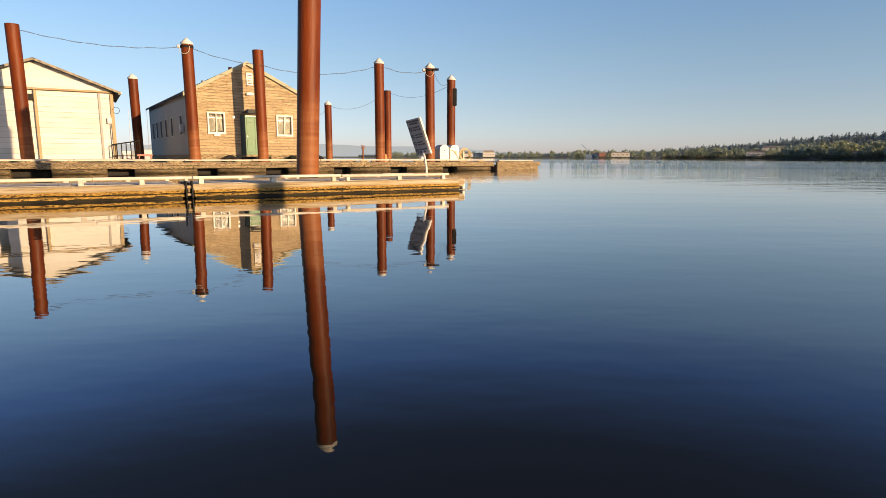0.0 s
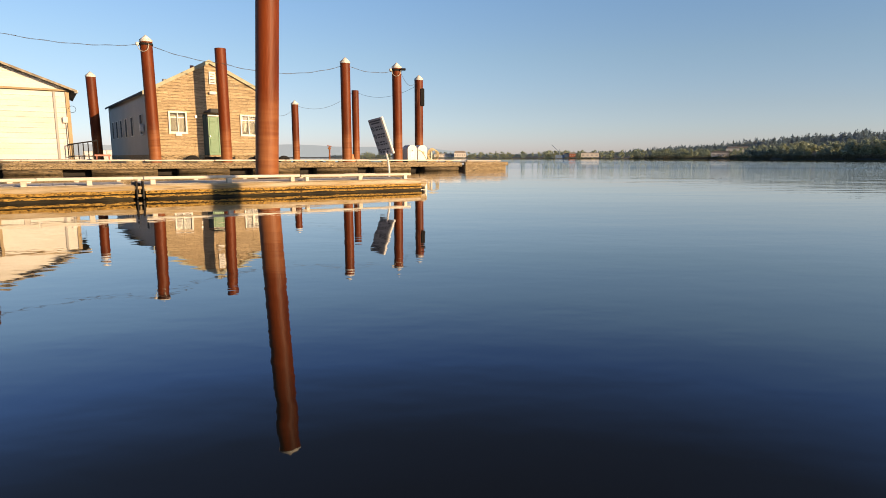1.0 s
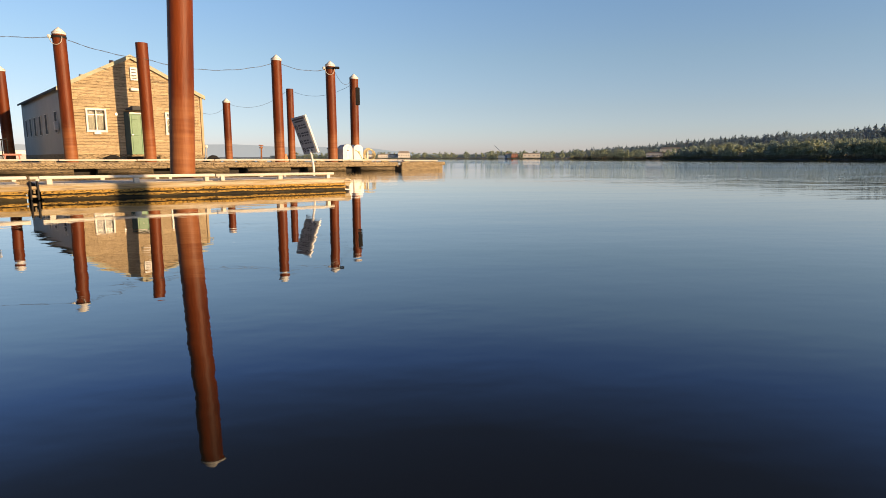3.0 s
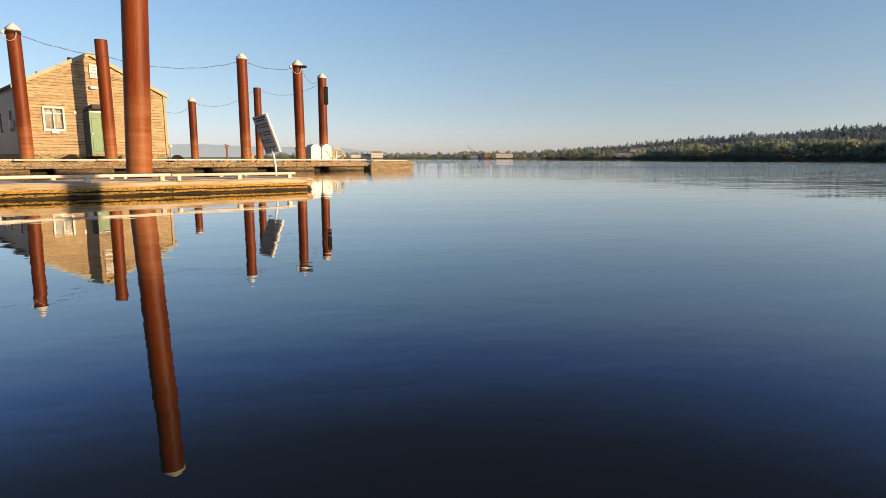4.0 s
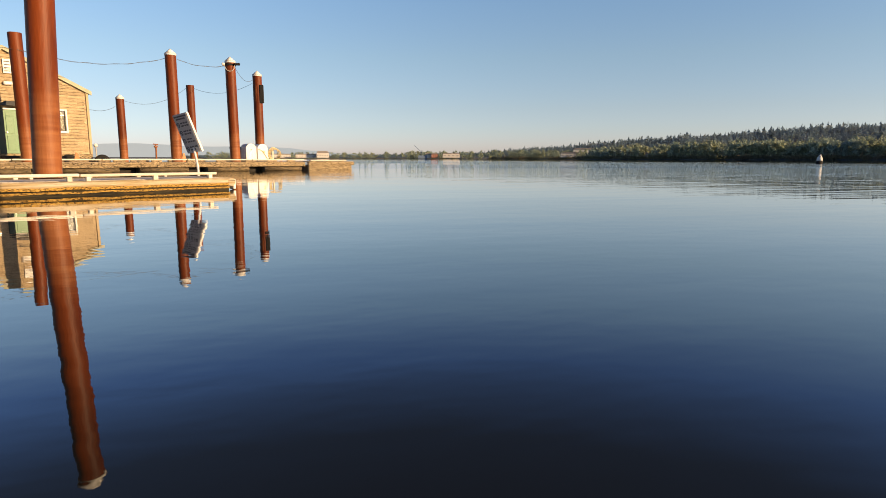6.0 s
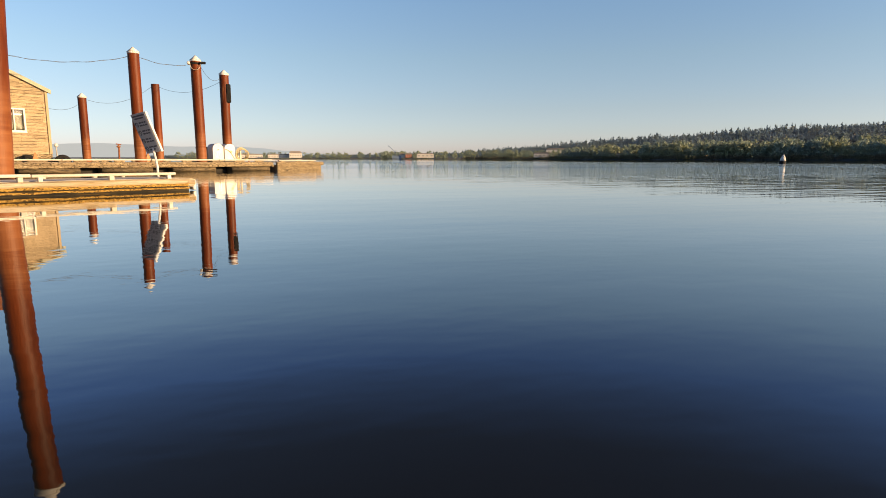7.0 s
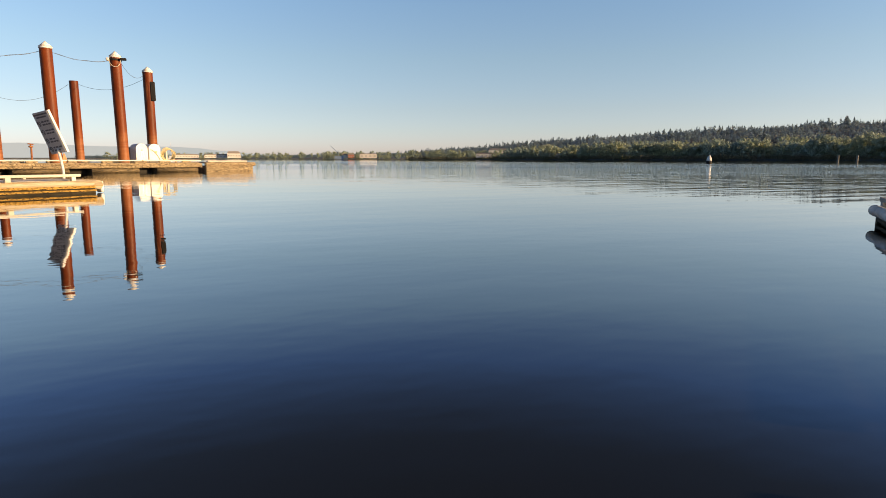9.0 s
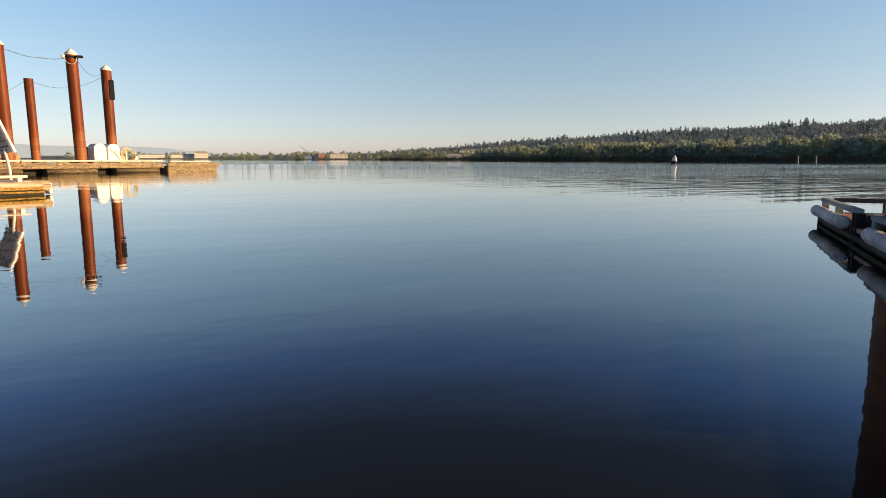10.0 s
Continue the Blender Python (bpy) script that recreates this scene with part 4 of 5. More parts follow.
    for cx in (0.03, 0.37):
        for cz, hh in ((1.05, 0.55), (1.72, 0.6), (2.12, 0.16)):
            part("panel", box(B(), cx, 0.018, cz, 0.24, 0.02, hh, 0.006), GREEN_DOOR, d)
    part("door_handle", rod(B(), (-0.09, 0.03, 1.45), (-0.09, -0.05, 1.45), 0.025), METAL, d)
    part("door_frame", box(B(), -0.26, 0.01, 1.49, 0.20, 0.10, 1.64, 0.005), DARK_GREEN, t, "dark green side panel")
    part("door_frame", box(B(), 0.58, 0.01, 1.49, 0.05, 0.10, 1.64, 0.005), WHITE_TRIM, t)
    part("lintel", box(B(), 0.2, 0.01, 2.29, 0.72, 0.10, 0.06, 0.005), WHITE_TRIM, t)
    part("awning", prism(B(), ((-0.32, 2.40), (0.48, 2.40), (0.26, 2.55), (-0.10, 2.55)), -0.26, -0.02), ROOF, t, "small dark door awning")
    part("lamp", box(B(), 0.08, -0.08, 3.20, 0.30, 0.12, 0.13, 0.03), CAP, t, "white wall lamp")
    part("notice_board", box(B(), 0.10, -0.045, 3.80, 0.26, 0.04, 0.50, 0.005), CAP, t, "white notice board")
    for i in range(4):
        part("notice_bar", box(B(), 0.10, -0.068, 3.63 + 0.11 * i, 0.18, 0.006, 0.03), BLIND, t)
    part("porthole", rod(B(), (-0.62, -0.02, 2.22), (-0.62, -0.06, 2.22), 0.05), METAL, t)
    part("step", box(B(), 0.15, -0.4, 0.55, 1.1, 0.5, 0.1, 0.01), DARK, t)
    return t


wooden_house()


def tyre(u, v, y):
    t = thing("tyre", LODGE_AT @ pose(u, y, 0.34, 90, 0, 0), "worn black tyre hung as a fender against the house float", "tyre", "tyre fenders")
    bm = B()
    n, k = 28, 10
    rr = [[bm.verts.new(((0.24 + 0.085 * math.cos(j * math.tau / k)) * math.cos(i * math.tau / n),
                         (0.24 + 0.085 * math.cos(j * math.tau / k)) * math.sin(i * math.tau / n), 0.1 * math.sin(j * math.tau / k))) for j in range(k)] for i in range(n)]
    for i in range(n):
        for j in range(k):
            bm.faces.new((rr[i][j], rr[(i + 1) % n][j], rr[(i + 1) % n][(j + 1) % k], rr[i][(j + 1) % k]))
    part("casing", bm, BLACK, t, smooth=True)


tyre(-0.92, 0, -0.30)
tyre(1.75, 0, -0.30)
tyre(2.95, 0, -0.30)

WX, WY = -13.573, 22.874


def white_house():
    t = thing("white_house", at(WX, WY, 0.0, HOUSE_TURN), "cream-painted floating house with lapped boards and a shaded porch", "house")
    rnd = random.Random(31)
    L, R, DEP, Z0, ZE, ZP, XP = -4.02, 0.98, 3.6, 0.50, 3.06, 4.00, -1.42
    PORCH = -2.70

    def gable(z):
        f = max(0.0, (z - ZE) / (ZP - ZE))
        return L + (XP - L) * f, R + (XP - R) * f

    boarded_wall(t, "front_wall", rows_of(Z0, 2.98, 0.19), lambda z: (PORCH, R), [], 0.0, WHITE_BOARD, GREY_WALL, "board", (4, 5), rnd, gap=0.010)
    boarded_wall(t, "gable_wall", rows_of(3.06, ZP - 0.05, 0.19), gable, [], -0.06, WHITE_BOARD, GREY_WALL, "board", (6, 7), rnd, gap=0.010)
    boarded_wall(t, "porch_wall", rows_of(Z0, 2.98, 0.16), lambda z: (L - 3, PORCH), [], 1.1, BLUE_BOARD, BLUE_BOARD, "board", (6, 7), rnd, gap=0.005)
    part("gable_backing", prism(B(), ((L, 3.065), (R, 3.065), (XP, ZP)), -0.05, 0.07), WHITE_BOARD, t)
    part("band_board", box(B(), (L + R) / 2, -0.05, 3.02, R - L, 0.16, 0.06, 0.008), TAN_TRIM, t, "brown band under the gable")
    part("side_wall", box(B(), R - 0.04, DEP / 2 + 0.02, (Z0 + ZE) / 2, 0.1, DEP, ZE - Z0), WHITE_BOARD, t)
    part("porch_side", box(B(), PORCH + 0.05, 0.62, (Z0 + 2.98) / 2, 0.1, 0.95, 2.98 - Z0), WHITE_BOARD, t)
    part("back_wall", prism(B(), ((L, Z0), (R, Z0), (R, ZE), (XP, ZP), (L, ZE)), DEP, DEP + 0.1), WHITE_BOARD, t)
    part("porch_ceiling", box(B(), (L + PORCH) / 2, 0.6, 2.99, PORCH - L, 1.2, 0.05), WHITE_BOARD, t)
    part("porch_post", box(B(), -3.05, 0.02, (Z0 + 2.98) / 2, 0.12, 0.12, 2.98 - Z0, 0.006), WHITE_TRIM, t)
    part("corner_board", box(B(), R - 0.02, -0.035, (Z0 + 2.98) / 2, 0.12, 0.06, 2.98 - Z0, 0.005), TAN_TRIM, t)
    part("batten", box(B(), 0.55, -0.03, (Z0 + 2.98) / 2, 0.08, 0.05, 2.98 - Z0, 0.005), GREY_WALL, t, "grey vertical batten")
    part("post", box(B(), -1.47, -0.10, (Z0 + 2.98) / 2, 0.09, 0.09, 2.98 - Z0, 0.005), TAN_TRIM, t, "tan timber post")
    part("post_bracket", box(B(), -1.62, -0.08, 2.72, 0.3, 0.07, 0.22, 0.01), DARK, t)
    part("junction_box", box(B(), 0.83, -0.08, 1.95, 0.16, 0.1, 0.22, 0.015), CAP, t)
    part("conduit", rod(B(), (0.86, -0.06, 0.5), (0.86, -0.06, 1.85), 0.018), METAL, t)
    for side, ex in ((-1, L), (1, R)):
        slope = (ZP - ZE) / abs(ex - XP)
        x_out = ex + side * 0.30
        z_out = ZE - slope * 0.30
        part("roof", prism(B(), ((XP, ZP), (x_out, z_out), (x_out, z_out + 0.08), (XP, ZP + 0.08)), -0.30, DEP + 0.2), ROOF, t)
        part("barge_board", prism(B(), ((XP, ZP), (x_out, z_out), (x_out, z_out + 0.083), (XP, ZP + 0.083)), -0.36, -0.303), ROOF_EDGE, t)
    part("gutter_end", box(B(), R + 0.27, -0.2, 2.98, 0.12, 0.3, 0.09, 0.02), CAP, t)
    bm = B()
    ring(bm, (R + 0.10, -0.1, 2.35), 0.12, 0.008, (0.3, 1, 0), 24, 1.0)
    part("cable_loop", bm, BLACK, t)
    part("float", box(B(), (L + R) / 2, DEP / 2, 0.12, R - L + 0.3, DEP + 0.4, 0.76, 0.04), FLOAT_WOOD, t)
    for cx, m in ((-3.02, SIGN_RED), (-2.62, SIGN_GREEN)):
        pl = part("wall_plate", box(B(), cx, 1.06, 1.66, 0.34, 0.03, 0.2, 0.004), m, t)
        part("plate_bar", box(B(), cx, 1.04, 1.68, 0.22, 0.006, 0.03), WHITE_TRIM, pl)
    return t


white_house()


# ---- things on the far dock ----
def dock_box(u, seed):
    m = FAR_AT @ at(u, 1.25, 0.385)
    t = thing("dock_box", m, "white fibreglass dock locker with a rounded top", "locker", "white dock lockers")
    w, h, d = 0.46, 0.76, 0.55
    o = [(-w / 2, 0.0), (w / 2, 0.0)]
    for i in range(13):
        a = math.pi * i / 12
        o.append((w / 2 * math.cos(a), h - 0.20 + 0.20 * math.sin(a)))
    bm = prism(B(), o, -d / 2, d / 2)
    part("body", bm, CAP, t)
    part("base", box(B(), 0, 0, 0.03, w + 0.03, d + 0.03, 0.06, 0.01), BLIND, t)
    if seed == 0:
        part("mark_bar", box(B(), -0.05, -d / 2 - 0.004, 0.30, 0.02, 0.008, 0.26), METAL, t)
        part("mark_bar", box(B(), 0.06, -d / 2 - 0.004, 0.30, 0.02, 0.008, 0.26), METAL, t)
        part("mark_bar", box(B(), 0.0, -d / 2 - 0.004, 0.43, 0.12, 0.008, 0.02), METAL, t)
        part("latch", box(B(), 0, -d / 2 - 0.01, 0.5, 0.06, 0.03, 0.03, 0.005), BLACK, t)
    else:
        pts = [(-0.2 + 0.4 * i / 14, -d / 2 - 0.012, 0.52 - 0.42 * (i / 14) ** 2) for i in range(15)]
        part("hose", tube(B(), pts, 0.012), TAN_TRIM, t, "brown hose lying across the front")
        part("mark_bar", box(B(), 0.04, -d / 2 - 0.004, 0.42, 0.1, 0.008, 0.1), YELLOW, t)
    return t


dock_box(-4.92, 0)
dock_box(-4.40, 1)


def dark_crate():
    t = thing("storage_bin", FAR_AT @ at(-5.06, 1.95, 0.385), "dark grey lidded storage bin behind the lockers", "bin")
    part("body", box(B(), 0, 0, 0.28, 0.6, 0.45, 0.56, 0.02), GREY_WALL, t)
    part("lid", box(B(), 0, 0, 0.59, 0.64, 0.5, 0.06, 0.02), BLACK, t)


dark_crate()


def hose_reel():
    t = thing("hose_coil", FAR_AT @ at(-3.80, 1.2, 0.385), "coiled yellow hose hung on a small stand", "hose")
    part("post", box(B(), 0, 0.05, 0.27, 0.07, 0.07, 0.54, 0.005), WOOD_PALE, t)
    bm = B()
    for k in range(4):
        ring(bm, (0.02 * k, -0.02 - 0.03 * k, 0.34 - 0.012 * k), 0.275 - 0.012 * k, 0.017, (0.16 * (k - 1.5), 1, 0.10 * k), 26, 1.0)
    part("coil", bm, YELLOW, t, smooth=True)
    pts = [(0.2, -0.05, 0.3), (0.27, -0.06, 0.16), (0.31, -0.08, 0.05), (0.36, -0.1, 0.02)]
    part("hose_tail", tube(B(), pts, 0.02), YELLOW, t)
    part("red_valve", rod(B(), (0.38, 0, 0.0), (0.38, 0, 0.12), 0.04), SIGN_RED, t, "small red valve")


hose_reel()


def standpipe():
    t = thing("standpipe", FAR_AT @ at(-8.73, 1.2, 0.385), "rusty brown standpipe with a tap on the dock", "standpipe")
    part("pipe", rod(B(), (0, 0, 0), (0.02, 0, 0.55), 0.032), RUST, t)
    part("tap", box(B(), 0.0, -0.03, 0.58, 0.13, 0.1, 0.07, 0.02), RUST, t)
    part("handle", rod(B(), (-0.08, 0, 0.68), (0.1, 0, 0.66), 0.02), RUST, t)
    part("stem", rod(B(), (0.01, 0, 0.6), (0.01, 0, 0.68), 0.02), RUST, t)


standpipe()


def marker_cone(u, v):
    t = thing("dock_wedge", FAR_AT @ at(u, v, 0.385), "pale orange timber wedge leaning at a pile", "wedge", "timber wedges at piles")
    bm = B()
    prism(bm, ((-0.11, 0.0), (0.11, 0.0), (0.02, 0.34), (-0.02, 0.34)), -0.04, 0.04)
    part("wedge", bm, ORANGE, t)


marker_cone(-7.65, 1.3)
marker_cone(-11.35, 1.6)


def lamp_globe():
    x, y, _ = on_far(-9.72, 6.0)
    t = thing("lamp_post", at(x, y, 0.0), "slim lamp post with a white globe", "lamp post")
    part("pole", rod(B(), (0, 0, -0.5), (0, 0, 1.0), 0.025), GREY_WALL, t)
    bm = B()
    bmesh.ops.create_uvsphere(bm, u_segments=16, v_segments=10, radius=0.085, matrix=Matrix.Translation((0, 0, 1.07)))
    part("globe", bm, CAP, t, smooth=True)


lamp_globe()


def gangway_rail():
    t = thing("metal_railing", FAR_AT @ at(-18.15, 3.2, 0.42), "black metal railing with upright bars beside the gangway", "railing")
    n = 7
    for i in range(n):
        part("bar", rod(B(), (0.16 * i, 0.1 * i, 0), (0.16 * i, 0.1 * i, 0.62 + 0.03 * i), 0.018, seg=8), BLACK, t)
    part("top_rail", rod(B(), (0, 0, 0.62), (0.16 * (n - 1), 0.1 * (n - 1), 0.62 + 0.03 * (n - 1)), 0.024, seg=8), BLACK, t)
    part("mid_rail", rod(B(), (0, 0, 0.2), (0.16 * (n - 1), 0.1 * (n - 1), 0.2), 0.018, seg=8), BLACK, t)
    g = thing("gangway", FAR_AT @ at(-17.5, 3.4, 0.22), "short plank gangway between the float houses", "gangway", kind="structure")
    part("walkway", box(B(), 0.2, 1.2, 0.1, 1.6, 4.4, 0.2, 0.02), WOOD_DECK, g)
    part("float", box(B(), 0.2, 1.2, -0.2, 1.5, 4.2, 0.4, 0.02), FLOAT_WOOD, g)


gangway_rail()


def sawhorse():
    t = thing("sawhorse", FAR_AT @ at(-17.05, 1.6, 0.385), "faded red sawhorse standing on the dock", "sawhorse")
    part("top_bar", box(B(), 0, 0, 0.26, 0.52, 0.06, 0.06, 0.005), PINK, t)
    for x in (-0.21, 0.21):
        for s in (-1, 1):
            part("leg", rod(B(), (x, s * 0.14, 0), (x * 0.9, 0, 0.26), 0.022, seg=8), PINK, t)


sawhorse()


def moored_boat(x, y, turn, length, mast):
    t = thing("moored_boat", at(x, y, 0, turn), "distant white moored boat with a bare mast", "boat", "moored boats far off")
    bm = B()
    n = 10
    rings = []
    for i in range(n + 1):
        f = i / n
        b = length * 0.15 * math.sin(math.pi * (0.12 + 0.86 * f)) ** 0.6
        xx = (f - 0.5) * length
        rings.append([bm.verts.new(p) for p in ((xx, -b, 1.0 + 0.3 * f), (xx, -b * 0.7, -0.2), (xx, b * 0.7, -0.2), (xx, b, 1.0 + 0.3 * f))])
    for a, c in zip(rings, rings[1:]):
        for k in range(4):
            bm.faces.new((a[k], a[(k + 1) % 4], c[(k + 1) % 4], c[k]))
    bm.faces.new(rings[0])
    bm.faces.new(rings[-1][::-1])
    part("hull", bm, CAP, t)
    part("cabin", box(B(), 0, 0, 1.5, length * 0.35, length * 0.16, 0.8, 0.1), CAP, t)
    if mast:
        part("mast", rod(B(), (0.4, 0, 1.0), (0.4, 0, mast), 0.07, 0.04), METAL, t)
    return t


for k, (bear, dist, turn, ln, ms) in enumerate(((-27.6, 150, 20, 9, 11), (-26.9, 130, 70, 8, 0), (-26.2, 170, 40, 10, 13), (-25.9, 120, 10, 7, 0),
                                                (-1.7, 300, 60, 9, 10.5), (-0.6, 310, 80, 8, 8.5))):
    x, y = polar(bear, dist)
    moored_boat(x, y, turn, ln, ms)


# ---- leaning sign on the near dock ----
def notice_sign():
    t = thing("notice_sign", at(-0.325, 11.85, 0.190), "leaning grey rules sign on a bent white post", "sign")
    pts = [(0.0, 0.02, 0.0), (-0.005, 0.03, 0.18), (-0.03, 0.06, 0.34), (-0.06, 0.13, 0.46), (-0.09, 0.24, 0.62), (-0.16, 0.34, 0.95)]
    part("post", tube(B(), pts, 0.022, 8), CAP, t, "bent white post")
    lean = pose(-0.17, 0.17, 0.79, 0, 0, -50) @ pose(0, 0, 0, 18, 0, 0) @ pose(0, 0, 0, 0, -6, 0)
    w, h = 0.44, 0.73
    panel = part("panel", box(B(), 0, 0, 0, w, 0.035, h, 0.004), SIGN_FACE, t, "grey panel with faded lettering")
    panel.matrix_local = lean
    # white strip added to paint in the panel edge that the sun lights
    edge = part("edge_strip", box(B(), w / 2 + 0.012, 0.012, -0.005, 0.022, 0.04, h + 0.01, 0.003), CAP, t, "white strip standing in for the panel's sunlit edge")
    edge.matrix_local = lean
    rnd = random.Random(9)
    for i, z in enumerate((0.17, 0.02, -0.13, -0.28)):
        bm = B()
        ring(bm, (-0.145, -0.022, z), 0.040, 0.008, (0, 1, 0), 20, 1.0, 5)
        tube(bm, [(-0.17, -0.022, z + 0.028), (-0.12, -0.022, z - 0.028)], 0.007, 4)
        part("symbol", bm, SIGN_INK, panel)
        for r in range(2):
            x = -0.06
            while x < 0.12:
                n = rnd.uniform(0.04, 0.09)
                part("text_bar", box(B(), x + n / 2, -0.02, z + 0.025 - 0.05 * r, n, 0.006, 0.026), SIGN_INK, panel)
                x += n + 0.024
    for r in range(2):
        part("text_bar", box(B(), 0.0, -0.02, 0.32 - 0.045 * r, 0.4 - 0.12 * r, 0.006, 0.026), SIGN_INK, panel)


notice_sign()


# ---- landing dock beside the camera ----
def landing():
    a = math.degrees(math.atan2(0.64, 0.77))
    t = thing("landing_dock", at(6.96, 2.95, -0.055, a), "low landing dock with red-brown deck, grey rails and white fenders", "dock", kind="structure")
    # local x runs along the edge, outward end at 0; y away to the left is negative into the dock
    U = -12.0
    W = 3.2
    part("side_planking", box(B(), U / 2, -0.06, 0.03, -U, 0.06, 0.24, 0.006), SLIME, t, "dark wet side planks")
    part("side_batten", box(B(), U / 2, -0.018, 0.085, -U, 0.03, 0.03, 0.004), SLIME, t)
    part("end_planking", box(B(), 0.0, -W / 2, 0.03, 0.06, W, 0.24, 0.006), SLIME, t)
    part("hull", box(B(), U / 2 - 0.05, -W / 2 - 0.05, 0.0, -U - 0.1, W - 0.1, 0.2, 0.004), DARK, t)
    me = finish(box(B(), 0, 0, 0, 0.135, W - 0.02, 0.03, 0.004), "plank", DECK_RED)
    for i in range(int(-U / 0.14)):
        ob = part("plank", me, DECK_RED, t)
        ob.location = (-0.08 - 0.14 * i, -W / 2, 0.140)
    # bull rails: along the edge in lengths, and along the end
    for u0, u1 in ((-1.32, 0.04), (-2.75, -1.72), (-4.6, -3.0), (-6.6, -4.9), (-9, -6.8)):
        part("bull_rail", box(B(), (u0 + u1) / 2, -0.04, 0.256, u1 - u0, 0.048, 0.036, 0.003), RAIL_BLUE, t)
        for f in (0.06, 0.5, 0.94):
            part("rail_block", box(B(), u0 + (u1 - u0) * f, -0.04, 0.196, 0.07, 0.045, 0.085, 0.004), RAIL_BLUE, t)
    part("bull_rail", box(B(), 0.0, -W / 2 - 0.05, 0.256, 0.048, W - 0.12, 0.036, 0.003), RAIL_SHADED, t, "weathered end rail coloured dark as if backlit")
    for f in (0.5, 1.1, 1.7, 2.3, 2.9):
        part("rail_block", box(B(), 0.0, -f, 0.196, 0.045, 0.08, 0.085, 0.004), RAIL_SHADED, t)
    # wrapped foam fenders hung along the edge
    for u0, u1 in ((-1.26, 0.04), (-3.1, -1.86), (-5.0, -3.4)):
        bm = B()
        n, k = 26, 16
        rr = []
        for i in range(n + 1):
            u = u0 + (u1 - u0) * i / n
            f = min(i, n - i) / n
            r = 0.045 * (min(1.0, (f * 14) ** 0.5 + 0.35) if f < 0.07 else 1.0) + 0.006 * noise.noise(Vector((u * 6, 1, 1)))
            rr.append([bm.verts.new((u, 0.02 + r * math.cos(j * math.tau / k), 0.165 + 0.012 * noise.noise(Vector((u * 2, 5, 1))) + r * math.sin(j * math.tau / k))) for j in range(k)])
        for p, q in zip(rr, rr[1:]):
            for j in range(k):
                bm.faces.new((p[j], p[(j + 1) % k], q[(j + 1) % k], q[j]))
        bm.faces.new(rr[0])
        bm.faces.new(rr[-1][::-1])
        fe = part("fender", bm, FOAM, t, "weathered white foam fender", smooth=True)
        pts = []
        for i in range(90):
            f = i / 89
            a2 = f * 40
            pts.append((u0 + 0.05 + (u1 - u0 - 0.1) * f, 0.02 + 0.047 * math.cos(a2), 0.165 + 0.047 * math.sin(a2)))
        part("lashing", tube(B(), pts, 0.0012, 4), FOAM, fe)
    for u in (-1.31, -1.40):
        part("hinge_post", box(B(), u, -0.03, 0.13, 0.022, 0.06, 0.24, 0.004), DARK, t)
    part("hinge_plate", box(B(), -1.50, -0.10, 0.165, 0.30, 0.02, 0.10, 0.004), RAIL_BLUE, t)


landing()


def rope_coil():
    m = at(6.96, 2.95, -0.055, math.degrees(math.atan2(0.64, 0.77)))
    t = thing("rope_coil", m @ at(-1.90, -0.16, 0.156), "dark coiled mooring rope on the landing deck", "rope")
    bm = B()
    for k in range(5):
        ring(bm, (0, 0, 0.02 + 0.028 * k), 0.12 - 0.006 * k, 0.016, (0, 0, 1), 24, 1.0)
    part("coil", bm, BLACK, t, smooth=True)
    r = thing("cable_drum", m @ at(-1.50, -0.12, 0.156), "black ribbed cable drum lying on the landing deck", "drum")
    rod(bm := B(), (-0.02, -0.12, 0.05), (0.06, 0.06, 0.05), 0.045, seg=20)
    part("drum", bm, BLACK, r, smooth=True)
    for f in (0.1, 0.4, 0.7, 0.95):
        p = Vector((-0.02, -0.12, 0.05)).lerp(Vector((0.06, 0.06, 0.05)), f)
        ring(bm := B(), p, 0.045, 0.006, (0.08, 0.18, 0), 22, 1.0)
        part("rib", bm, DARK, r)


rope_coil()


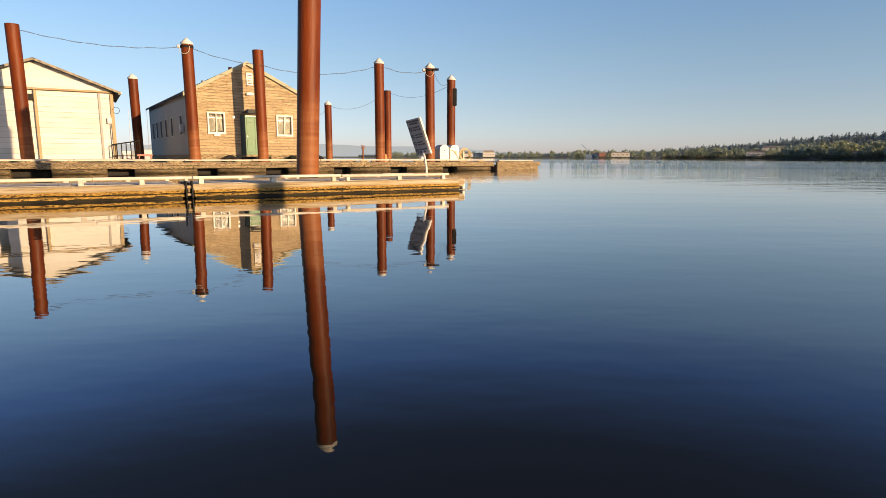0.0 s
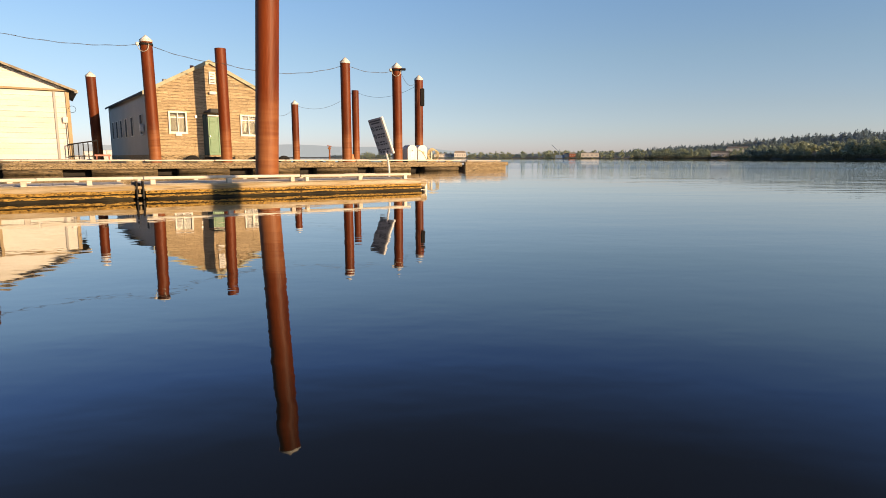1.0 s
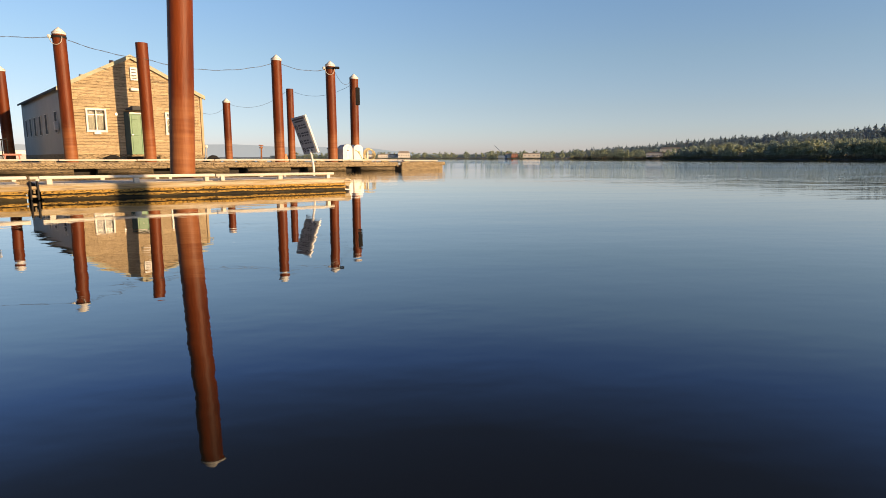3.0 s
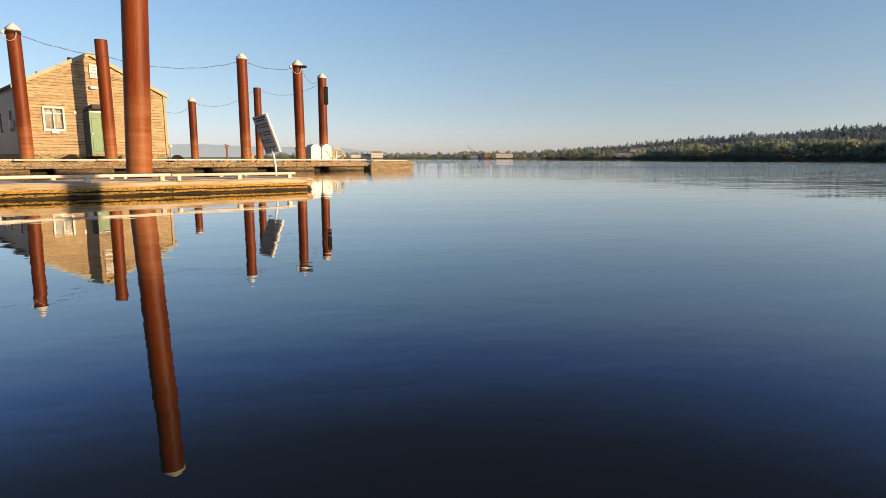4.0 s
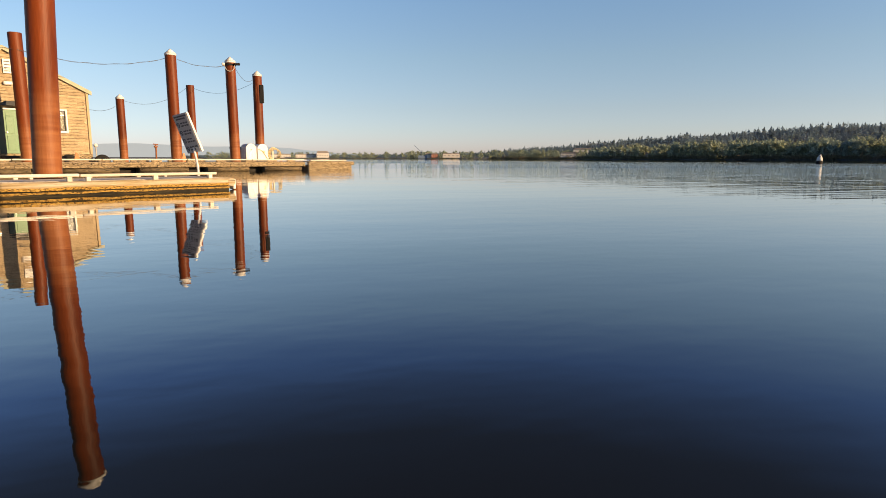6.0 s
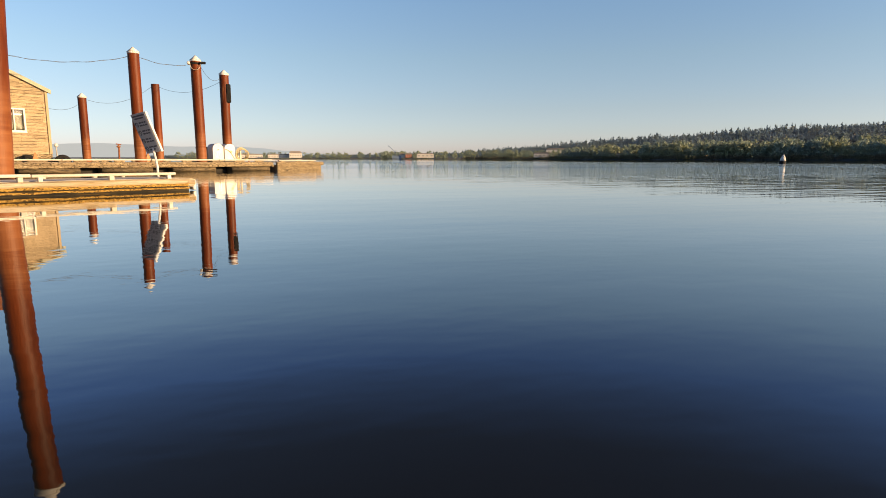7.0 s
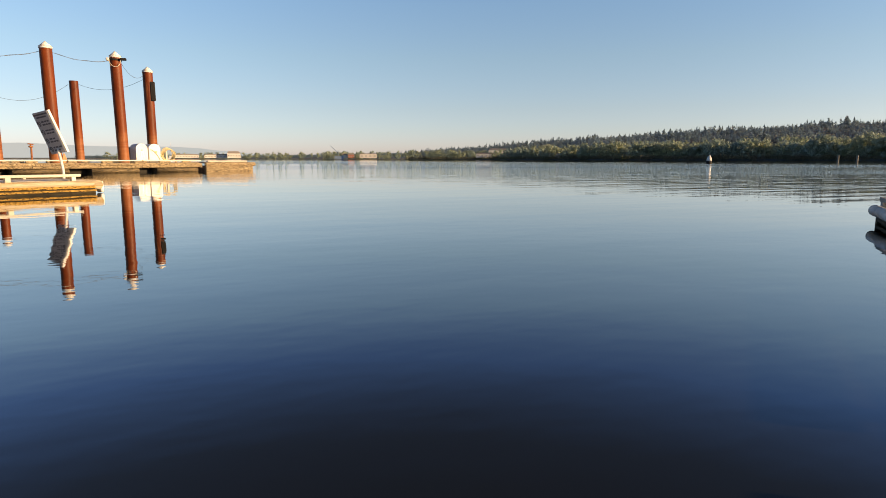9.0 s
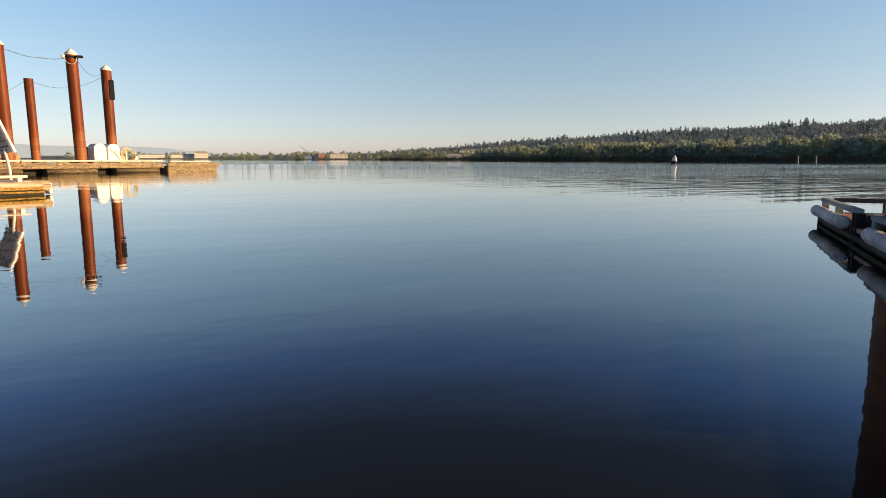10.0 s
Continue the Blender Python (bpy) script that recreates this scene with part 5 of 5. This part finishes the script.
# ---- on the river ----
def buoy():
    t = thing("channel_buoy", at(64.9, 57.9, 0, 30), "white channel buoy leaning in the current with a dark base", "buoy")
    turn = Matrix.Rotation(radians(14), 4, "Y")
    bm = B()
    rod(bm, (0, 0, -0.4), (0, 0, 0.28), 0.36, 0.36, 20)
    bm.transform(turn)
    part("base", bm, BLACK, t, "dark base", smooth=True)
    bm = B()
    rod(bm, (0, 0, 0.28), (0, 0, 0.75), 0.34, 0.27, 20)
    rod(bm, (0, 0, 0.75), (0, 0, 1.05), 0.27, 0.10, 20)
    bm.transform(turn)
    part("body", bm, CAP, t, "white tapering body", smooth=True)
    bm = B()
    rod(bm, (0, 0, 1.05), (0, 0, 1.18), 0.06, 0.05, 10)
    bm.transform(turn)
    part("top_mark", bm, METAL, t)


buoy()


def dolphin(x, y, h, twin):
    t = thing("mooring_post", at(x, y, 0, 30), "weathered pale grey timber mooring post far out on the river", "post", "river mooring posts")
    part("post", rod(B(), (0, 0, -2), (0, 0, h), 0.35, 0.3, 12), GREY_POST, t)
    if twin:
        part("post", rod(B(), (1.9, 0, -2), (1.9, 0, h), 0.3, 0.26, 12), GREY_POST, t)
        part("cross_beam", box(B(), 0.95, 0, h, 2.6, 0.4, 0.4, 0.03), GREY_POST, t)


dolphin(1.74 + 0.985 * 190, -0.22 + 0.642 * 190, 1.75, False)
dolphin(1.74 + 1.010 * 190, -0.22 + 0.627 * 190, 1.6, True)

shed(0.4, 1290, 46, 20, 6, FAR_WALL, "long low pale shed on the far bank", 0.3, 9)
shed(3.4, 1250, 66, 20, 6, FAR_WALL, "long cream riverside hall with a pitched roof", 0.3, 12)
shed(4.35, 1235, 24, 18, 9, FAR_WALL, "taller cream riverside building with a reddish roof", 0.45, 5)
shed(14.9, 960, 10, 14, 5, FAR_RED, "small red and white building at the waterline", 0.5, 3)
shed(14.3, 965, 9, 14, 5, FAR_WALL, "small white boat shed at the waterline", 0.4, 0)
shed(16.5, 930, 26, 14, 6, FAR_WALL, "white cube-like riverside building", 0.15, 4)
shed(28.9, 640, 20, 12, 8, FAR_WALL, "white building among trees", 0.2, 4)
shed(28.0, 640, 26, 12, 4, FAR_WALL, "long low white building among trees", 0.3, 6)
shed(34.2, 540, 9, 8, 3, FAR_WALL, "small pale cabin at the bank", 0.4, 2)


def crane():
    x, y = polar(13.7, 960)
    t = thing("crane", at(x, y, 0, -14), "blue steel crane at the far quay", "crane")
    part("mast", rod(B(), (0, 0, 0), (0, 0, 14), 0.5, seg=6), FAR_BLUE, t)
    part("jib", rod(B(), (0, 0, 10), (-12, 0, 21), 0.35, seg=6), FAR_BLUE, t)
    part("cab", box(B(), 1, 0, 3, 14, 5, 5, 0.2), FAR_BLUE, t)


crane()
